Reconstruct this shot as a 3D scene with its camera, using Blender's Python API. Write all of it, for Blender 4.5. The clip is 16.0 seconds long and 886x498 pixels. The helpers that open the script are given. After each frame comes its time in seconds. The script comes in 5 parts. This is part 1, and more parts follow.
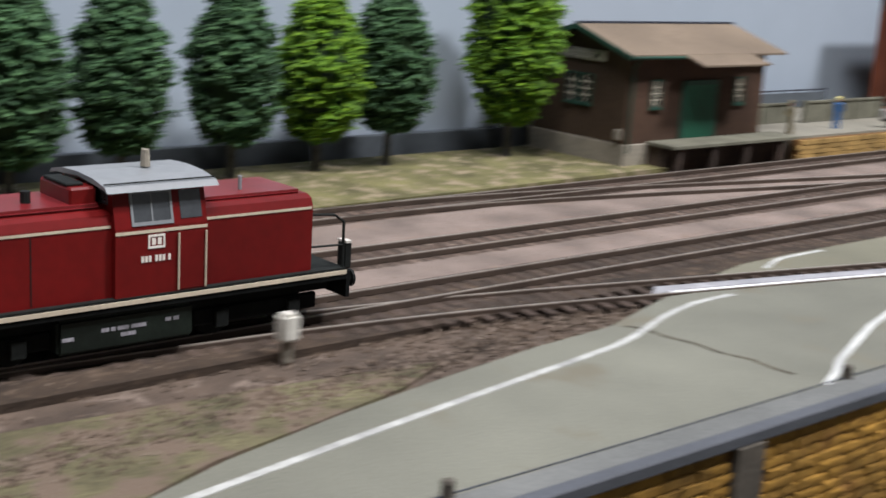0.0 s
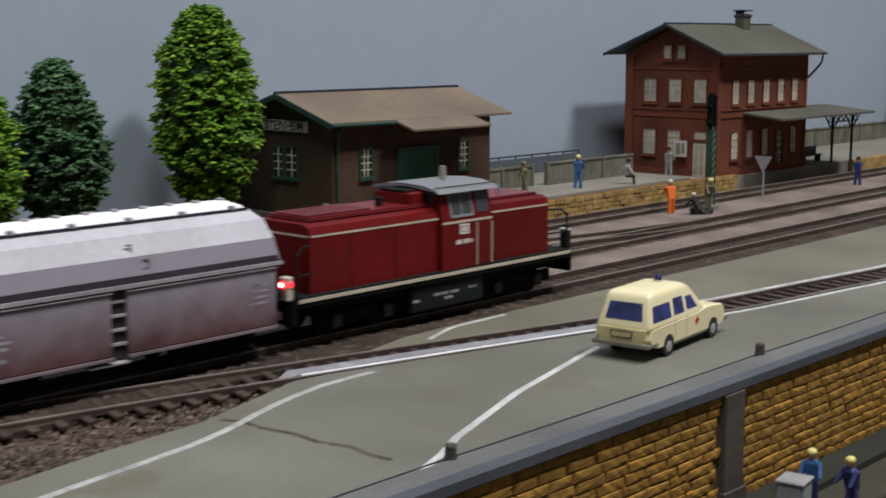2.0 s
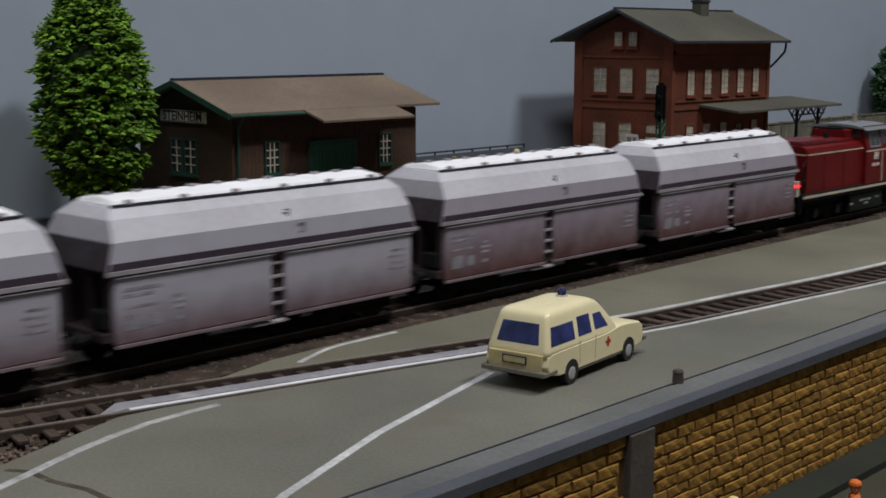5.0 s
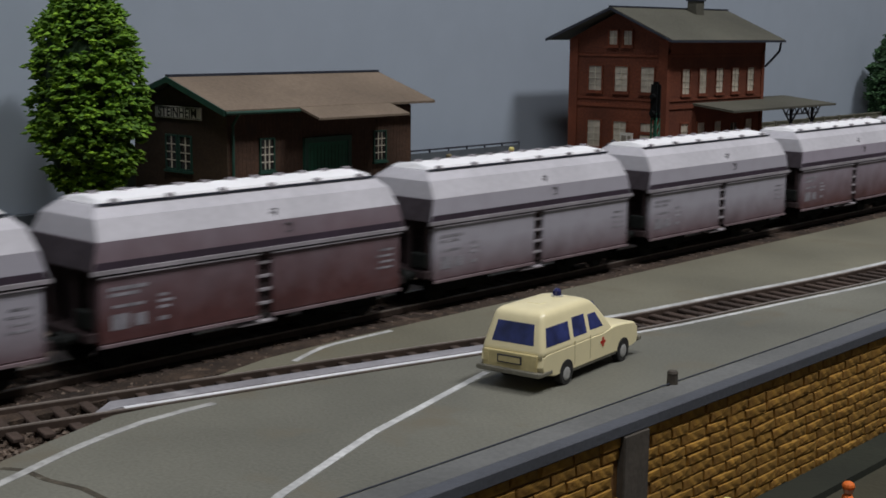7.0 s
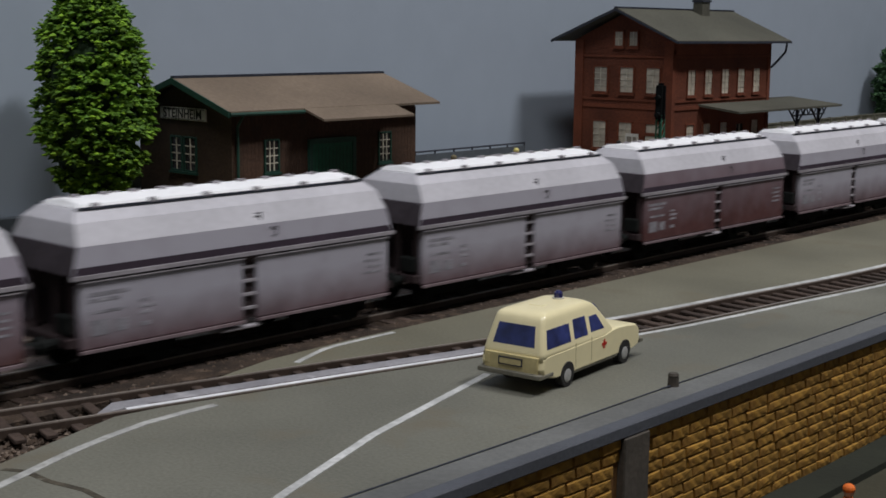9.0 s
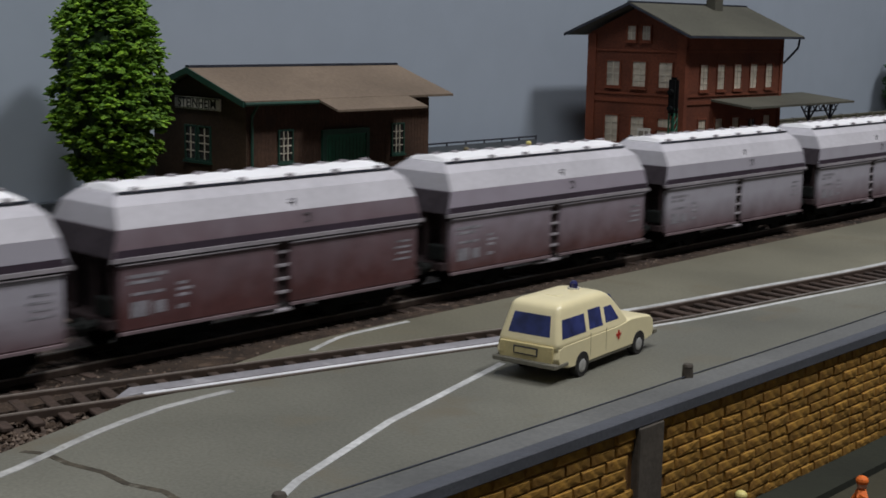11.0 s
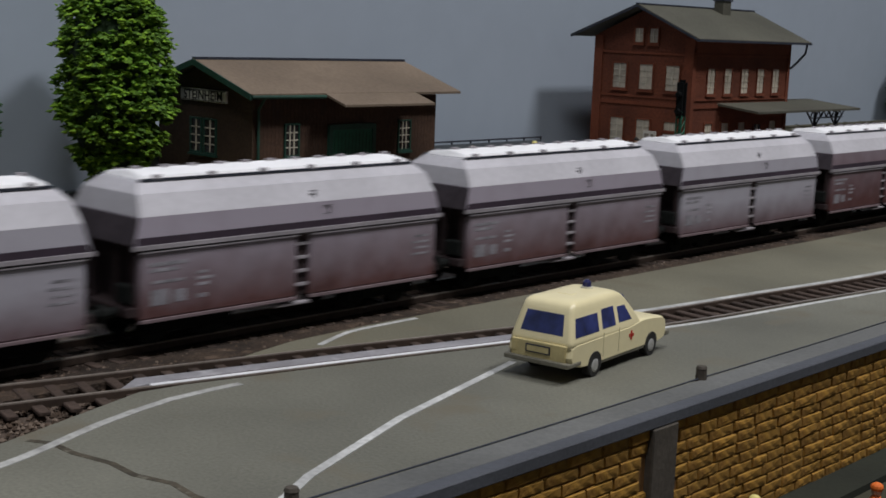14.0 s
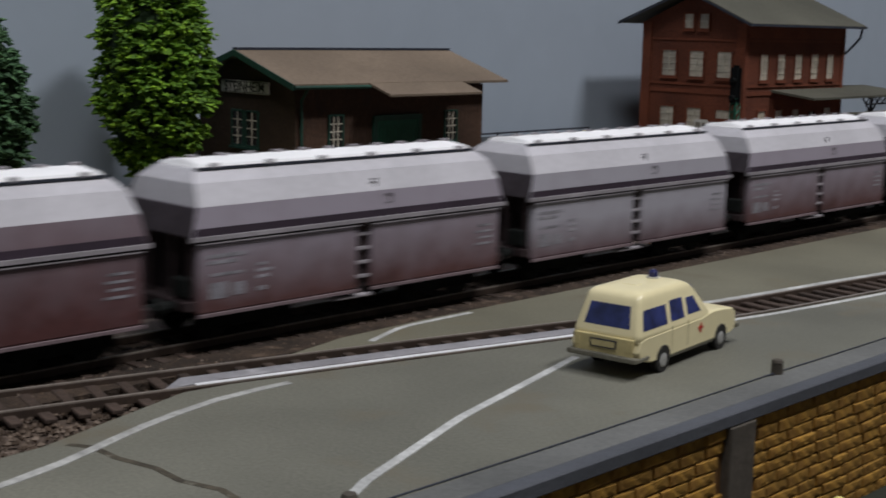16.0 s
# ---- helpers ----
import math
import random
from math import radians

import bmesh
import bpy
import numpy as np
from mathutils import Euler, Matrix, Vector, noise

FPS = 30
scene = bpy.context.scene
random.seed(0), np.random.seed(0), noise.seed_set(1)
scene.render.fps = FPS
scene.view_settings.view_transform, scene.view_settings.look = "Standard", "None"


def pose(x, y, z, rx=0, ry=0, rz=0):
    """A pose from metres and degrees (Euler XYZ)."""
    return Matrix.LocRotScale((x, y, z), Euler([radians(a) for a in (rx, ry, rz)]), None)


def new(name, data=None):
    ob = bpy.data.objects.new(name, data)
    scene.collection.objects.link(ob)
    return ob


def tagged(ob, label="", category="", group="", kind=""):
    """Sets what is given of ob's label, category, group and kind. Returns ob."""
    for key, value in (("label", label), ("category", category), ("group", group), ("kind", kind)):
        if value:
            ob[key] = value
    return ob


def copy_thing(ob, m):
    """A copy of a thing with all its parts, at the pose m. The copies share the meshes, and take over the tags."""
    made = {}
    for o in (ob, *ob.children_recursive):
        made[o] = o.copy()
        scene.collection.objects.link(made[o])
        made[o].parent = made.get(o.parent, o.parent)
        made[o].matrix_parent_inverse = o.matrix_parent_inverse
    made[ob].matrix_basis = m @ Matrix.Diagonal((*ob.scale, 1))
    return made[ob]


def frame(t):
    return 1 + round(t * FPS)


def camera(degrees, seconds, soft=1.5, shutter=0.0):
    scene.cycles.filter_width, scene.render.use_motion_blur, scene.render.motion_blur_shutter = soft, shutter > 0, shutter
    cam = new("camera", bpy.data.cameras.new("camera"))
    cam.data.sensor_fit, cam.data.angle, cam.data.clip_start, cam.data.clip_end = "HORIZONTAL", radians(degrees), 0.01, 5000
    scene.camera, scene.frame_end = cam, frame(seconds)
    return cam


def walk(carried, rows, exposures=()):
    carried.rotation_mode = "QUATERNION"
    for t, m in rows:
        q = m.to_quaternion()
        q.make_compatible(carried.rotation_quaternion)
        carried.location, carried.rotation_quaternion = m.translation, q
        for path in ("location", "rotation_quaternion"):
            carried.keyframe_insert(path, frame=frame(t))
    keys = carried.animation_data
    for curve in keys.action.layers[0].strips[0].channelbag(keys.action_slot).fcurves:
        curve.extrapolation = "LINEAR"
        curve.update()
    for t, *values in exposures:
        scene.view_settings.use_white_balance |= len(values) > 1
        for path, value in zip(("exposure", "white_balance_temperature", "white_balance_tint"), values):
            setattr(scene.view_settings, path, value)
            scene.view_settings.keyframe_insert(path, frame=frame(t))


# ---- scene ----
# A 1:87 model railway. All sizes below are in metres of the full-size railway; K brings them to the model's true size.
K = 1 / 87
cam = camera(36.98, 16.0, soft=1.7, shutter=0.7)
PATH = [
    (0.0, 9.944, -1.684, 9.936, 49.536, -13.209, -3.373),
    (0.5, 10.212, 0.083, 9.097, 43.823, -11.018, -1.276),
    (1.0, 11.175, 1.400, 8.699, 42.779, -9.804, -0.206),
    (1.5, 11.388, 4.152, 8.664, 42.862, -9.344, 0.209),
    (2.0, 11.445, 6.651, 8.718, 43.075, -8.943, 0.072),
    (2.5, 10.905, 8.594, 8.474, 42.556, -8.397, -0.183),
    (3.0, 10.364, 10.026, 8.276, 41.689, -7.844, -0.490),
    (3.5, 10.031, 11.244, 8.357, 41.598, -7.866, -0.558),
    (4.0, 9.895, 12.351, 8.255, 42.281, -8.329, -0.208),
    (4.5, 9.873, 12.603, 8.227, 42.504, -9.103, -0.050),
    (7.0, 9.810, 12.548, 8.338, 42.253, -9.374, -0.519),
    (7.5, 9.905, 12.550, 8.386, 42.341, -9.401, -0.468),
    (8.0, 9.969, 12.549, 8.406, 42.428, -9.408, -0.495),
    (8.5, 9.985, 12.629, 8.407, 42.558, -9.395, -0.472),
    (9.0, 9.978, 12.612, 8.406, 42.620, -9.385, -0.522),
    (11.5, 9.846, 12.267, 8.235, 43.038, -9.684, -1.260),
    (12.0, 9.684, 12.168, 8.185, 42.947, -9.668, -1.658),
    (12.5, 9.539, 12.009, 8.170, 42.815, -9.623, -2.063),
    (13.0, 9.428, 11.908, 8.158, 42.645, -9.540, -2.307),
    (13.5, 9.382, 12.114, 8.099, 42.791, -9.480, -2.285),
    (14.0, 9.317, 12.344, 8.040, 42.944, -9.509, -2.200),
    (14.5, 9.193, 12.674, 7.953, 43.168, -9.533, -2.065),
    (15.0, 8.914, 12.972, 7.806, 43.216, -9.481, -1.938),
    (15.5, 8.481, 13.105, 7.719, 43.276, -9.535, -1.829),
    (16.0, 7.925, 13.228, 7.576, 44.486, -9.646, -1.282),
]
walk(cam, [(t, pose(x * K, y * K, z * K, 90 + p, r, yaw)) for t, x, y, z, yaw, p, r in PATH],
     exposures=[(0.0, 1.15), (0.6, 0.92), (1.5, 0.6), (3.0, 0.17), (4.5, -0.06), (7.0, -0.08), (16.0, -0.08)])

# ---- world, lamps ----
world = bpy.data.worlds.new("room_air")
world.use_nodes = True
world.node_tree.nodes["Background"].inputs[0].default_value = (0.6, 0.66, 0.75, 1)
world.node_tree.nodes["Background"].inputs[1].default_value = 0.012
scene.world = world


def tube_lamp(x, y, z, sx, sy, watts, colour):
    d = bpy.data.lights.new("ceiling_tube", "AREA")
    d.shape, d.size, d.size_y, d.energy, d.color = "RECTANGLE", sx * K, sy * K, watts, colour
    o = new("ceiling_tube", d)
    o.matrix_world = pose(x * K, y * K, z * K)
    return o


LAMPS = [(50, 88, 150, 14, 36, 25.0), (26, -12, 150, 14, 80, 19.0)]
for lx, ly, lz, lsx, lsy, lw in LAMPS:
    tube_lamp(lx, ly, lz, lsx, lsy, lw, (0.97, 0.965, 1.0))


# ---- materials ----
def material(name, colour, rough=0.7, vary=0.12, scale=3.0, fine=30.0, bump=0.15, metal=0.0, second=None, spot=0.0, spec=0.4, rand=0.0):
    m = bpy.data.materials.new(name)
    m.use_nodes = True
    nt = m.node_tree
    n, l = nt.nodes, nt.links
    b = n["Principled BSDF"]
    tc, mp = n.new("ShaderNodeTexCoord"), n.new("ShaderNodeMapping")
    mp.inputs["Scale"].default_value = (87, 87, 87)
    l.new(tc.outputs["Object"], mp.inputs["Vector"])
    big, small = n.new("ShaderNodeTexNoise"), n.new("ShaderNodeTexNoise")
    big.inputs["Scale"].default_value, big.inputs["Detail"].default_value = scale * 0.35, 4
    small.inputs["Scale"].default_value, small.inputs["Detail"].default_value = fine * 0.35, 5
    for t in (big, small):
        l.new(mp.outputs[0], t.inputs["Vector"])
    dark = tuple(max(0, c * (1 - vary * 1.6)) for c in colour) + (1,)
    light = tuple(min(1, c * (1 + vary)) for c in colour) + (1,)
    r1 = n.new("ShaderNodeValToRGB")
    r1.color_ramp.elements[0].position, r1.color_ramp.elements[1].position = 0.3, 0.7
    r1.color_ramp.elements[0].color, r1.color_ramp.elements[1].color = dark, light
    l.new(big.outputs["Fac"], r1.inputs["Fac"])
    out = r1.outputs["Color"]
    r2 = n.new("ShaderNodeValToRGB")
    r2.color_ramp.elements[0].position, r2.color_ramp.elements[1].position = 0.35, 0.65
    r2.color_ramp.elements[0].color = (1 - vary * 1.2,) * 3 + (1,)
    r2.color_ramp.elements[1].color = (1, 1, 1, 1)
    l.new(small.outputs["Fac"], r2.inputs["Fac"])
    mx = n.new("ShaderNodeMixRGB")
    mx.blend_type, mx.inputs["Fac"].default_value = "MULTIPLY", 1.0
    l.new(out, mx.inputs[1])
    l.new(r2.outputs["Color"], mx.inputs[2])
    out = mx.outputs["Color"]
    if second:
        r3 = n.new("ShaderNodeValToRGB")
        r3.color_ramp.elements[0].position, r3.color_ramp.elements[1].position = 0.62 - spot, 0.72 - spot
        mid = n.new("ShaderNodeTexNoise")
        mid.inputs["Scale"].default_value, mid.inputs["Detail"].default_value = scale * 0.9, 6
        l.new(mp.outputs[0], mid.inputs["Vector"])
        l.new(mid.outputs["Fac"], r3.inputs["Fac"])
        m2 = n.new("ShaderNodeMixRGB")
        l.new(r3.outputs["Color"], m2.inputs["Fac"])
        l.new(out, m2.inputs[1])
        m2.inputs[2].default_value = tuple(second) + (1,)
        out = m2.outputs["Color"]
    if rand:
        oi, hs, ma = n.new("ShaderNodeObjectInfo"), n.new("ShaderNodeHueSaturation"), n.new("ShaderNodeMapRange")
        ma.inputs["To Min"].default_value, ma.inputs["To Max"].default_value = 1 - rand, 1 + rand
        l.new(oi.outputs["Random"], ma.inputs["Value"])
        l.new(ma.outputs[0], hs.inputs["Value"])
        l.new(out, hs.inputs["Color"])
        out = hs.outputs["Color"]
    l.new(out, b.inputs["Base Color"])
    b.inputs["Roughness"].default_value, b.inputs["Metallic"].default_value = rough, metal
    b.inputs["Specular IOR Level"].default_value = spec
    if bump:
        bp = n.new("ShaderNodeBump")
        bp.inputs["Strength"].default_value, bp.inputs["Distance"].default_value = bump, 0.06 * K
        l.new(small.outputs["Fac"], bp.inputs["Height"])
        l.new(bp.outputs[0], b.inputs["Normal"])
    return m


def glow(name, colour, power):
    m = material(name, colour, 0.3, 0.0, bump=0)
    b = m.node_tree.nodes["Principled BSDF"]
    b.inputs["Emission Color"].default_value, b.inputs["Emission Strength"].default_value = tuple(colour) + (1,), power
    return m


def dusty(name, base, dust, low, high, amount):
    """Wagon paint under potash dust: dust settles from the top, rust-brown shows low down."""
    m = material(name, base, 0.75, 0.15, 1.2, 14.0, 0.1)
    nt = m.node_tree
    n, l = nt.nodes, nt.links
    b = n["Principled BSDF"]
    old = b.inputs["Base Color"].links[0].from_socket
    tc, sp, mr = n.new("ShaderNodeTexCoord"), n.new("ShaderNodeSeparateXYZ"), n.new("ShaderNodeMapRange")
    l.new(tc.outputs["Object"], sp.inputs[0])
    mr.inputs["From Min"].default_value, mr.inputs["From Max"].default_value = low * K, high * K
    l.new(sp.outputs["Z"], mr.inputs["Value"])
    nz, ad, mu = n.new("ShaderNodeTexNoise"), n.new("ShaderNodeMath"), n.new("ShaderNodeMath")
    nz.inputs["Scale"].default_value, nz.inputs["Detail"].default_value = 120, 6
    l.new(tc.outputs["Object"], nz.inputs["Vector"])
    ad.operation, mu.operation = "MULTIPLY_ADD", "MULTIPLY"
    l.new(nz.outputs["Fac"], ad.inputs[0])
    ad.inputs[1].default_value, ad.inputs[2].default_value = 0.5, -0.25
    su = n.new("ShaderNodeMath")
    su.use_clamp = True
    l.new(mr.outputs[0], su.inputs[0])
    l.new(ad.outputs[0], su.inputs[1])
    l.new(su.outputs[0], mu.inputs[0])
    mu.inputs[1].default_value = amount
    mx = n.new("ShaderNodeMixRGB")
    l.new(mu.outputs[0], mx.inputs["Fac"])
    l.new(old, mx.inputs[1])
    mx.inputs[2].default_value = tuple(dust) + (1,)
    l.new(mx.outputs[0], b.inputs["Base Color"])
    return m


M_GRASS = material("static_grass", (0.17, 0.155, 0.065), 0.95, 0.35, 1.2, 25, 0.7, second=(0.25, 0.2, 0.13), spot=0.1)
M_VERGE = material("worn_verge", (0.125, 0.11, 0.058), 0.95, 0.35, 1.2, 25, 0.8, second=(0.115, 0.083, 0.06), spot=0.14)
M_EARTH = material("gravel_earth", (0.105, 0.075, 0.056), 0.95, 0.3, 1.5, 40, 0.8, second=(0.17, 0.13, 0.105), spot=0.05)
# Brown ballast of the main track, with the train's shadow put into the tone.
M_BALLASTSHADE = material("train_shaded_ballast", (0.058, 0.038, 0.025), 0.95, 0.4, 2.0, 45, 1.0, second=(0.1, 0.068, 0.046), spot=0.04)
M_PINKBED = material("reddish_ballast", (0.15, 0.103, 0.08), 0.95, 0.35, 2.0, 45, 0.9, second=(0.21, 0.16, 0.13), spot=0.05)
M_PINK = material("pale_gravel", (0.23, 0.178, 0.152), 0.95, 0.25, 1.0, 45, 0.7, second=(0.19, 0.14, 0.115), spot=0.06)
M_ROAD = material("road_board", (0.158, 0.156, 0.124), 0.65, 0.17, 0.45, 34, 0.2, second=(0.128, 0.116, 0.084), spot=0.03)
M_STRIP = material("olive_strip", (0.165, 0.157, 0.112), 0.7, 0.17, 0.4, 34, 0.2, second=(0.135, 0.122, 0.083), spot=0.03)
M_CRACK = material("joint_dirt", (0.085, 0.072, 0.05), 0.95, 0.35, 3, 20, 0.2, second=(0.14, 0.13, 0.1), spot=0.04)
M_WHITE = material("road_paint", (0.54, 0.545, 0.53), 0.6, 0.2, 2.5, 18, 0.2, second=(0.33, 0.33, 0.3), spot=0.02)
M_WORN = material("worn_paint", (0.42, 0.42, 0.4), 0.65, 0.22, 2.5, 14, 0.2, second=(0.26, 0.26, 0.235), spot=0.04)
M_RAILWHITE = material("white_rail_edge", (0.82, 0.83, 0.85), 0.35, 0.08, 1.5, 14, 0.05)
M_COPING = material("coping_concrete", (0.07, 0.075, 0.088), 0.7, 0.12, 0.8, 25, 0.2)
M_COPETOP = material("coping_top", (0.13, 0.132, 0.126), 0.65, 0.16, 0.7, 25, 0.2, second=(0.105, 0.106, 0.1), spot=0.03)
M_PILLAR = material("pillar_concrete", (0.078, 0.066, 0.052), 0.8, 0.2, 1.5, 25, 0.2)
M_OCHRE = material("ochre_stone", (0.38, 0.2, 0.03), 0.85, 0.28, 1.2, 14, 1.0, second=(0.22, 0.105, 0.02), spot=0.02, rand=0.14)
M_MORTAR = material("brown_mortar", (0.17, 0.082, 0.022), 0.95, 0.2)
M_LOWROAD = material("lower_street", (0.042, 0.039, 0.022), 0.8, 0.15, 0.8, 20, 0.2)
M_LOWWALK = material("lower_kerb", (0.016, 0.019, 0.011), 0.85, 0.15, 1.0, 20, 0.2)
M_BACK = material("painted_backdrop", (0.342, 0.396, 0.462), 0.85, 0.03, 0.03, 1.5, 0.03)
M_ROOM = material("room_wall", (0.4, 0.4, 0.4), 0.9, 0.04, 0.05, 2, 0.0)
M_CARPET = material("room_floor", (0.2, 0.2, 0.21), 0.9, 0.1, 0.1, 4, 0.0)
M_RAIL = material("rail_rust", (0.062, 0.042, 0.031), 0.6, 0.2, 2, 20, 0.1)
M_RAILTOP = material("rail_head", (0.3, 0.26, 0.225), 0.35, 0.15, 2, 20, 0.0, metal=0.2)
M_SLEEPER = material("sleeper", (0.06, 0.04, 0.03), 0.85, 0.3, 4, 25, 0.3, rand=0.3)
M_FLANGE = material("flangeway_plate", (0.33, 0.325, 0.345), 0.3, 0.18, 1.2, 20, 0.05, second=(0.46, 0.455, 0.47), spot=0.04)
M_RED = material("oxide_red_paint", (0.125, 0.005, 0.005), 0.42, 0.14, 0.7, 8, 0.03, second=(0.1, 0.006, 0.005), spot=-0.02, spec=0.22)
# The hood's red made lighter and pinker: top sheen put into the colour.
M_REDTOP = material("red_hood_top_sheen", (0.165, 0.013, 0.016), 0.28, 0.15, 0.9, 8, 0.03, spec=0.6)
M_CREAM = material("cream_stripe", (0.55, 0.47, 0.36), 0.5, 0.1)
M_BLACK = material("black_frame", (0.006, 0.007, 0.007), 0.8, 0.3, 3, 20, 0.1, spec=0.12)
M_DKGREY = material("underframe_grey", (0.011, 0.013, 0.012), 0.75, 0.25, 3, 20, 0.1, spec=0.18)
M_TANK = material("tank_green_black", (0.008, 0.013, 0.009), 0.6, 0.25, 3, 20, 0.1, spec=0.25)
M_SILVER = material("grey_cab_roof", (0.2, 0.21, 0.22), 0.4, 0.08, 1.0, 12, 0.03)
M_CABGLASS = material("cab_glass", (0.05, 0.055, 0.06), 0.1, 0.1, bump=0, spec=0.8)
M_LETTER = material("white_lettering", (0.7, 0.66, 0.6), 0.5, 0.1)
M_PALE = material("faded_stencil", (0.31, 0.3, 0.33), 0.7, 0.3, 6, 40, 0)
M_TAIL = glow("red_tail_lamp", (1.0, 0.02, 0.03), 2.0)
M_TAILC = glow("tail_lamp_core", (1.0, 0.75, 0.75), 5.0)
M_CAR = material("ivory_paint", (0.78, 0.695, 0.42), 0.3, 0.03, 1, 10, 0.0, spec=0.5)
M_CARSEAM = material("ivory_shut_line", (0.5, 0.44, 0.25), 0.5, 0.1)
# Darker tan than the ivory body, for tailgate, plate and tail lights.
M_CARLOW = material("tan_tailgate", (0.56, 0.475, 0.235), 0.45, 0.12, 4, 20, 0.0)
M_BLUEGLASS = material("blue_glazing", (0.028, 0.04, 0.16), 0.12, 0.4, 1.5, 8, 0.0, spec=0.7)
M_TYRE = material("tyre_rubber", (0.025, 0.024, 0.023), 0.8, 0.2)
M_HUB = material("wheel_cover", (0.5, 0.5, 0.48), 0.35, 0.2, metal=0.3)
M_BUMPER = material("grey_bumper", (0.18, 0.17, 0.13), 0.4, 0.15)
M_BEACON = material("blue_beacon", (0.02, 0.022, 0.1), 0.15, 0.1, bump=0, spec=0.8)
M_CROSS = material("red_cross", (0.5, 0.02, 0.01), 0.5, 0.05)
M_BRICKRED = material("station_brick", (0.15, 0.041, 0.018), 0.85, 0.25, 0.8, 22, 0.4, second=(0.105, 0.03, 0.017), spot=0.0)
M_BRICKTRIM = material("brick_band", (0.165, 0.044, 0.019), 0.85, 0.15, 1.5, 22, 0.3)
M_SHED = material("brown_boards", (0.072, 0.037, 0.021), 0.85, 0.25, 0.9, 22, 0.35, second=(0.044, 0.026, 0.018), spot=0.0)
M_SHEDGABLE = material("dark_boards", (0.055, 0.033, 0.018), 0.85, 0.22, 0.9, 22, 0.35)
M_PLINTH = material("grey_plinth", (0.28, 0.25, 0.2), 0.9, 0.2, 1.2, 25, 0.4)
M_ROOFTAN = material("tan_roofing", (0.185, 0.14, 0.1), 0.9, 0.14, 0.6, 18, 0.25, second=(0.15, 0.113, 0.08), spot=0.0)
M_ROOFGREY = material("grey_roofing", (0.092, 0.089, 0.067), 0.9, 0.15, 0.6, 18, 0.25, second=(0.085, 0.083, 0.062), spot=0.0)
M_GREEN = material("green_paint", (0.012, 0.1, 0.055), 0.6, 0.15, 2, 18, 0.1)
M_DKGREEN = material("dark_green_trim", (0.016, 0.062, 0.042), 0.6, 0.2, 2, 18, 0.1)
M_WINCREAM = material("cream_sash", (0.54, 0.5, 0.4), 0.6, 0.1)
M_PANE = material("window_pane", (0.55, 0.49, 0.39), 0.35, 0.25, 1.3, 6, 0.0, spec=0.6)
M_PANEDK = material("dark_pane", (0.035, 0.03, 0.028), 0.2, 0.2, bump=0, spec=0.6)
M_SIGN = material("sign_white", (0.6, 0.58, 0.52), 0.6, 0.1)
M_INK = material("sign_ink", (0.02, 0.02, 0.02), 0.7, 0.1)
M_IRON = material("dark_iron", (0.03, 0.035, 0.05), 0.6, 0.2)
M_PLATFORM = material("platform_surface", (0.22, 0.205, 0.165), 0.9, 0.15, 0.8, 25, 0.3)
M_EDGE = material("ochre_platform_wall", (0.43, 0.27, 0.09), 0.9, 0.3, 3, 20, 0.6, rand=0.2)
M_FENCE = material("weathered_fence", (0.16, 0.155, 0.115), 0.9, 0.2, 2, 20, 0.3, rand=0.12)
M_DARKWALL = material("backdrop_base", (0.09, 0.105, 0.12), 0.85, 0.12, 0.5, 8, 0.1)
M_TRUNK = material("tree_bark", (0.09, 0.085, 0.08), 0.9, 0.3, 5, 30, 0.5)


def leafy(name, colour, tip, rough=0.7):
    """Many small loose pieces (foliage, stones), each with its own shade."""
    m = material(name, colour, rough, 0.3, 1.2, 9, 0.2, spec=0.3)
    n, l = m.node_tree.nodes, m.node_tree.links
    b = n["Principled BSDF"]
    old = b.inputs["Base Color"].links[0].from_socket
    g, r, mx = n.new("ShaderNodeNewGeometry"), n.new("ShaderNodeValToRGB"), n.new("ShaderNodeMixRGB")
    r.color_ramp.elements[0].position, r.color_ramp.elements[1].position = 0.45, 1.0
    l.new(g.outputs["Random Per Island"], r.inputs["Fac"])
    l.new(r.outputs["Color"], mx.inputs["Fac"])
    l.new(old, mx.inputs[1])
    mx.inputs[2].default_value = tuple(tip) + (1,)
    l.new(mx.outputs[0], b.inputs["Base Color"])
    return m


M_LEAFD = leafy("dark_foliage", (0.038, 0.095, 0.038), (0.085, 0.175, 0.07))
M_LEAFL = leafy("bright_foliage", (0.085, 0.19, 0.012), (0.2, 0.36, 0.02))
M_STONE = leafy("ballast_stone", (0.085, 0.058, 0.04), (0.19, 0.147, 0.115), 0.9)
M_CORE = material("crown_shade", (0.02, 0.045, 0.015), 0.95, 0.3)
M_ORANGE = material("orange_vest", (0.75, 0.16, 0.02), 0.7, 0.1)
M_BLUE = material("blue_overall", (0.05, 0.14, 0.33), 0.7, 0.15)
M_NAVY = material("navy_jacket", (0.045, 0.05, 0.17), 0.7, 0.15)
M_YELLOW = material("yellow_helmet", (0.72, 0.63, 0.22), 0.45, 0.05)
M_SKIN = material("figure_paint", (0.45, 0.27, 0.18), 0.7, 0.1)
M_KHAKI = material("khaki_cloth", (0.2, 0.17, 0.1), 0.8, 0.15)
M_GREYCLOTH = material("grey_cloth", (0.3, 0.3, 0.29), 0.8, 0.15)
M_MACHINE = material("grey_machine", (0.3, 0.32, 0.33), 0.5, 0.15)
M_COAL = material("dark_heap", (0.04, 0.035, 0.03), 0.9, 0.3, 5, 30, 0.8)
M_DUST_G = dusty("wagon_grey", (0.11, 0.058, 0.064), (0.37, 0.36, 0.405), 0.85, 2.0, 0.95)
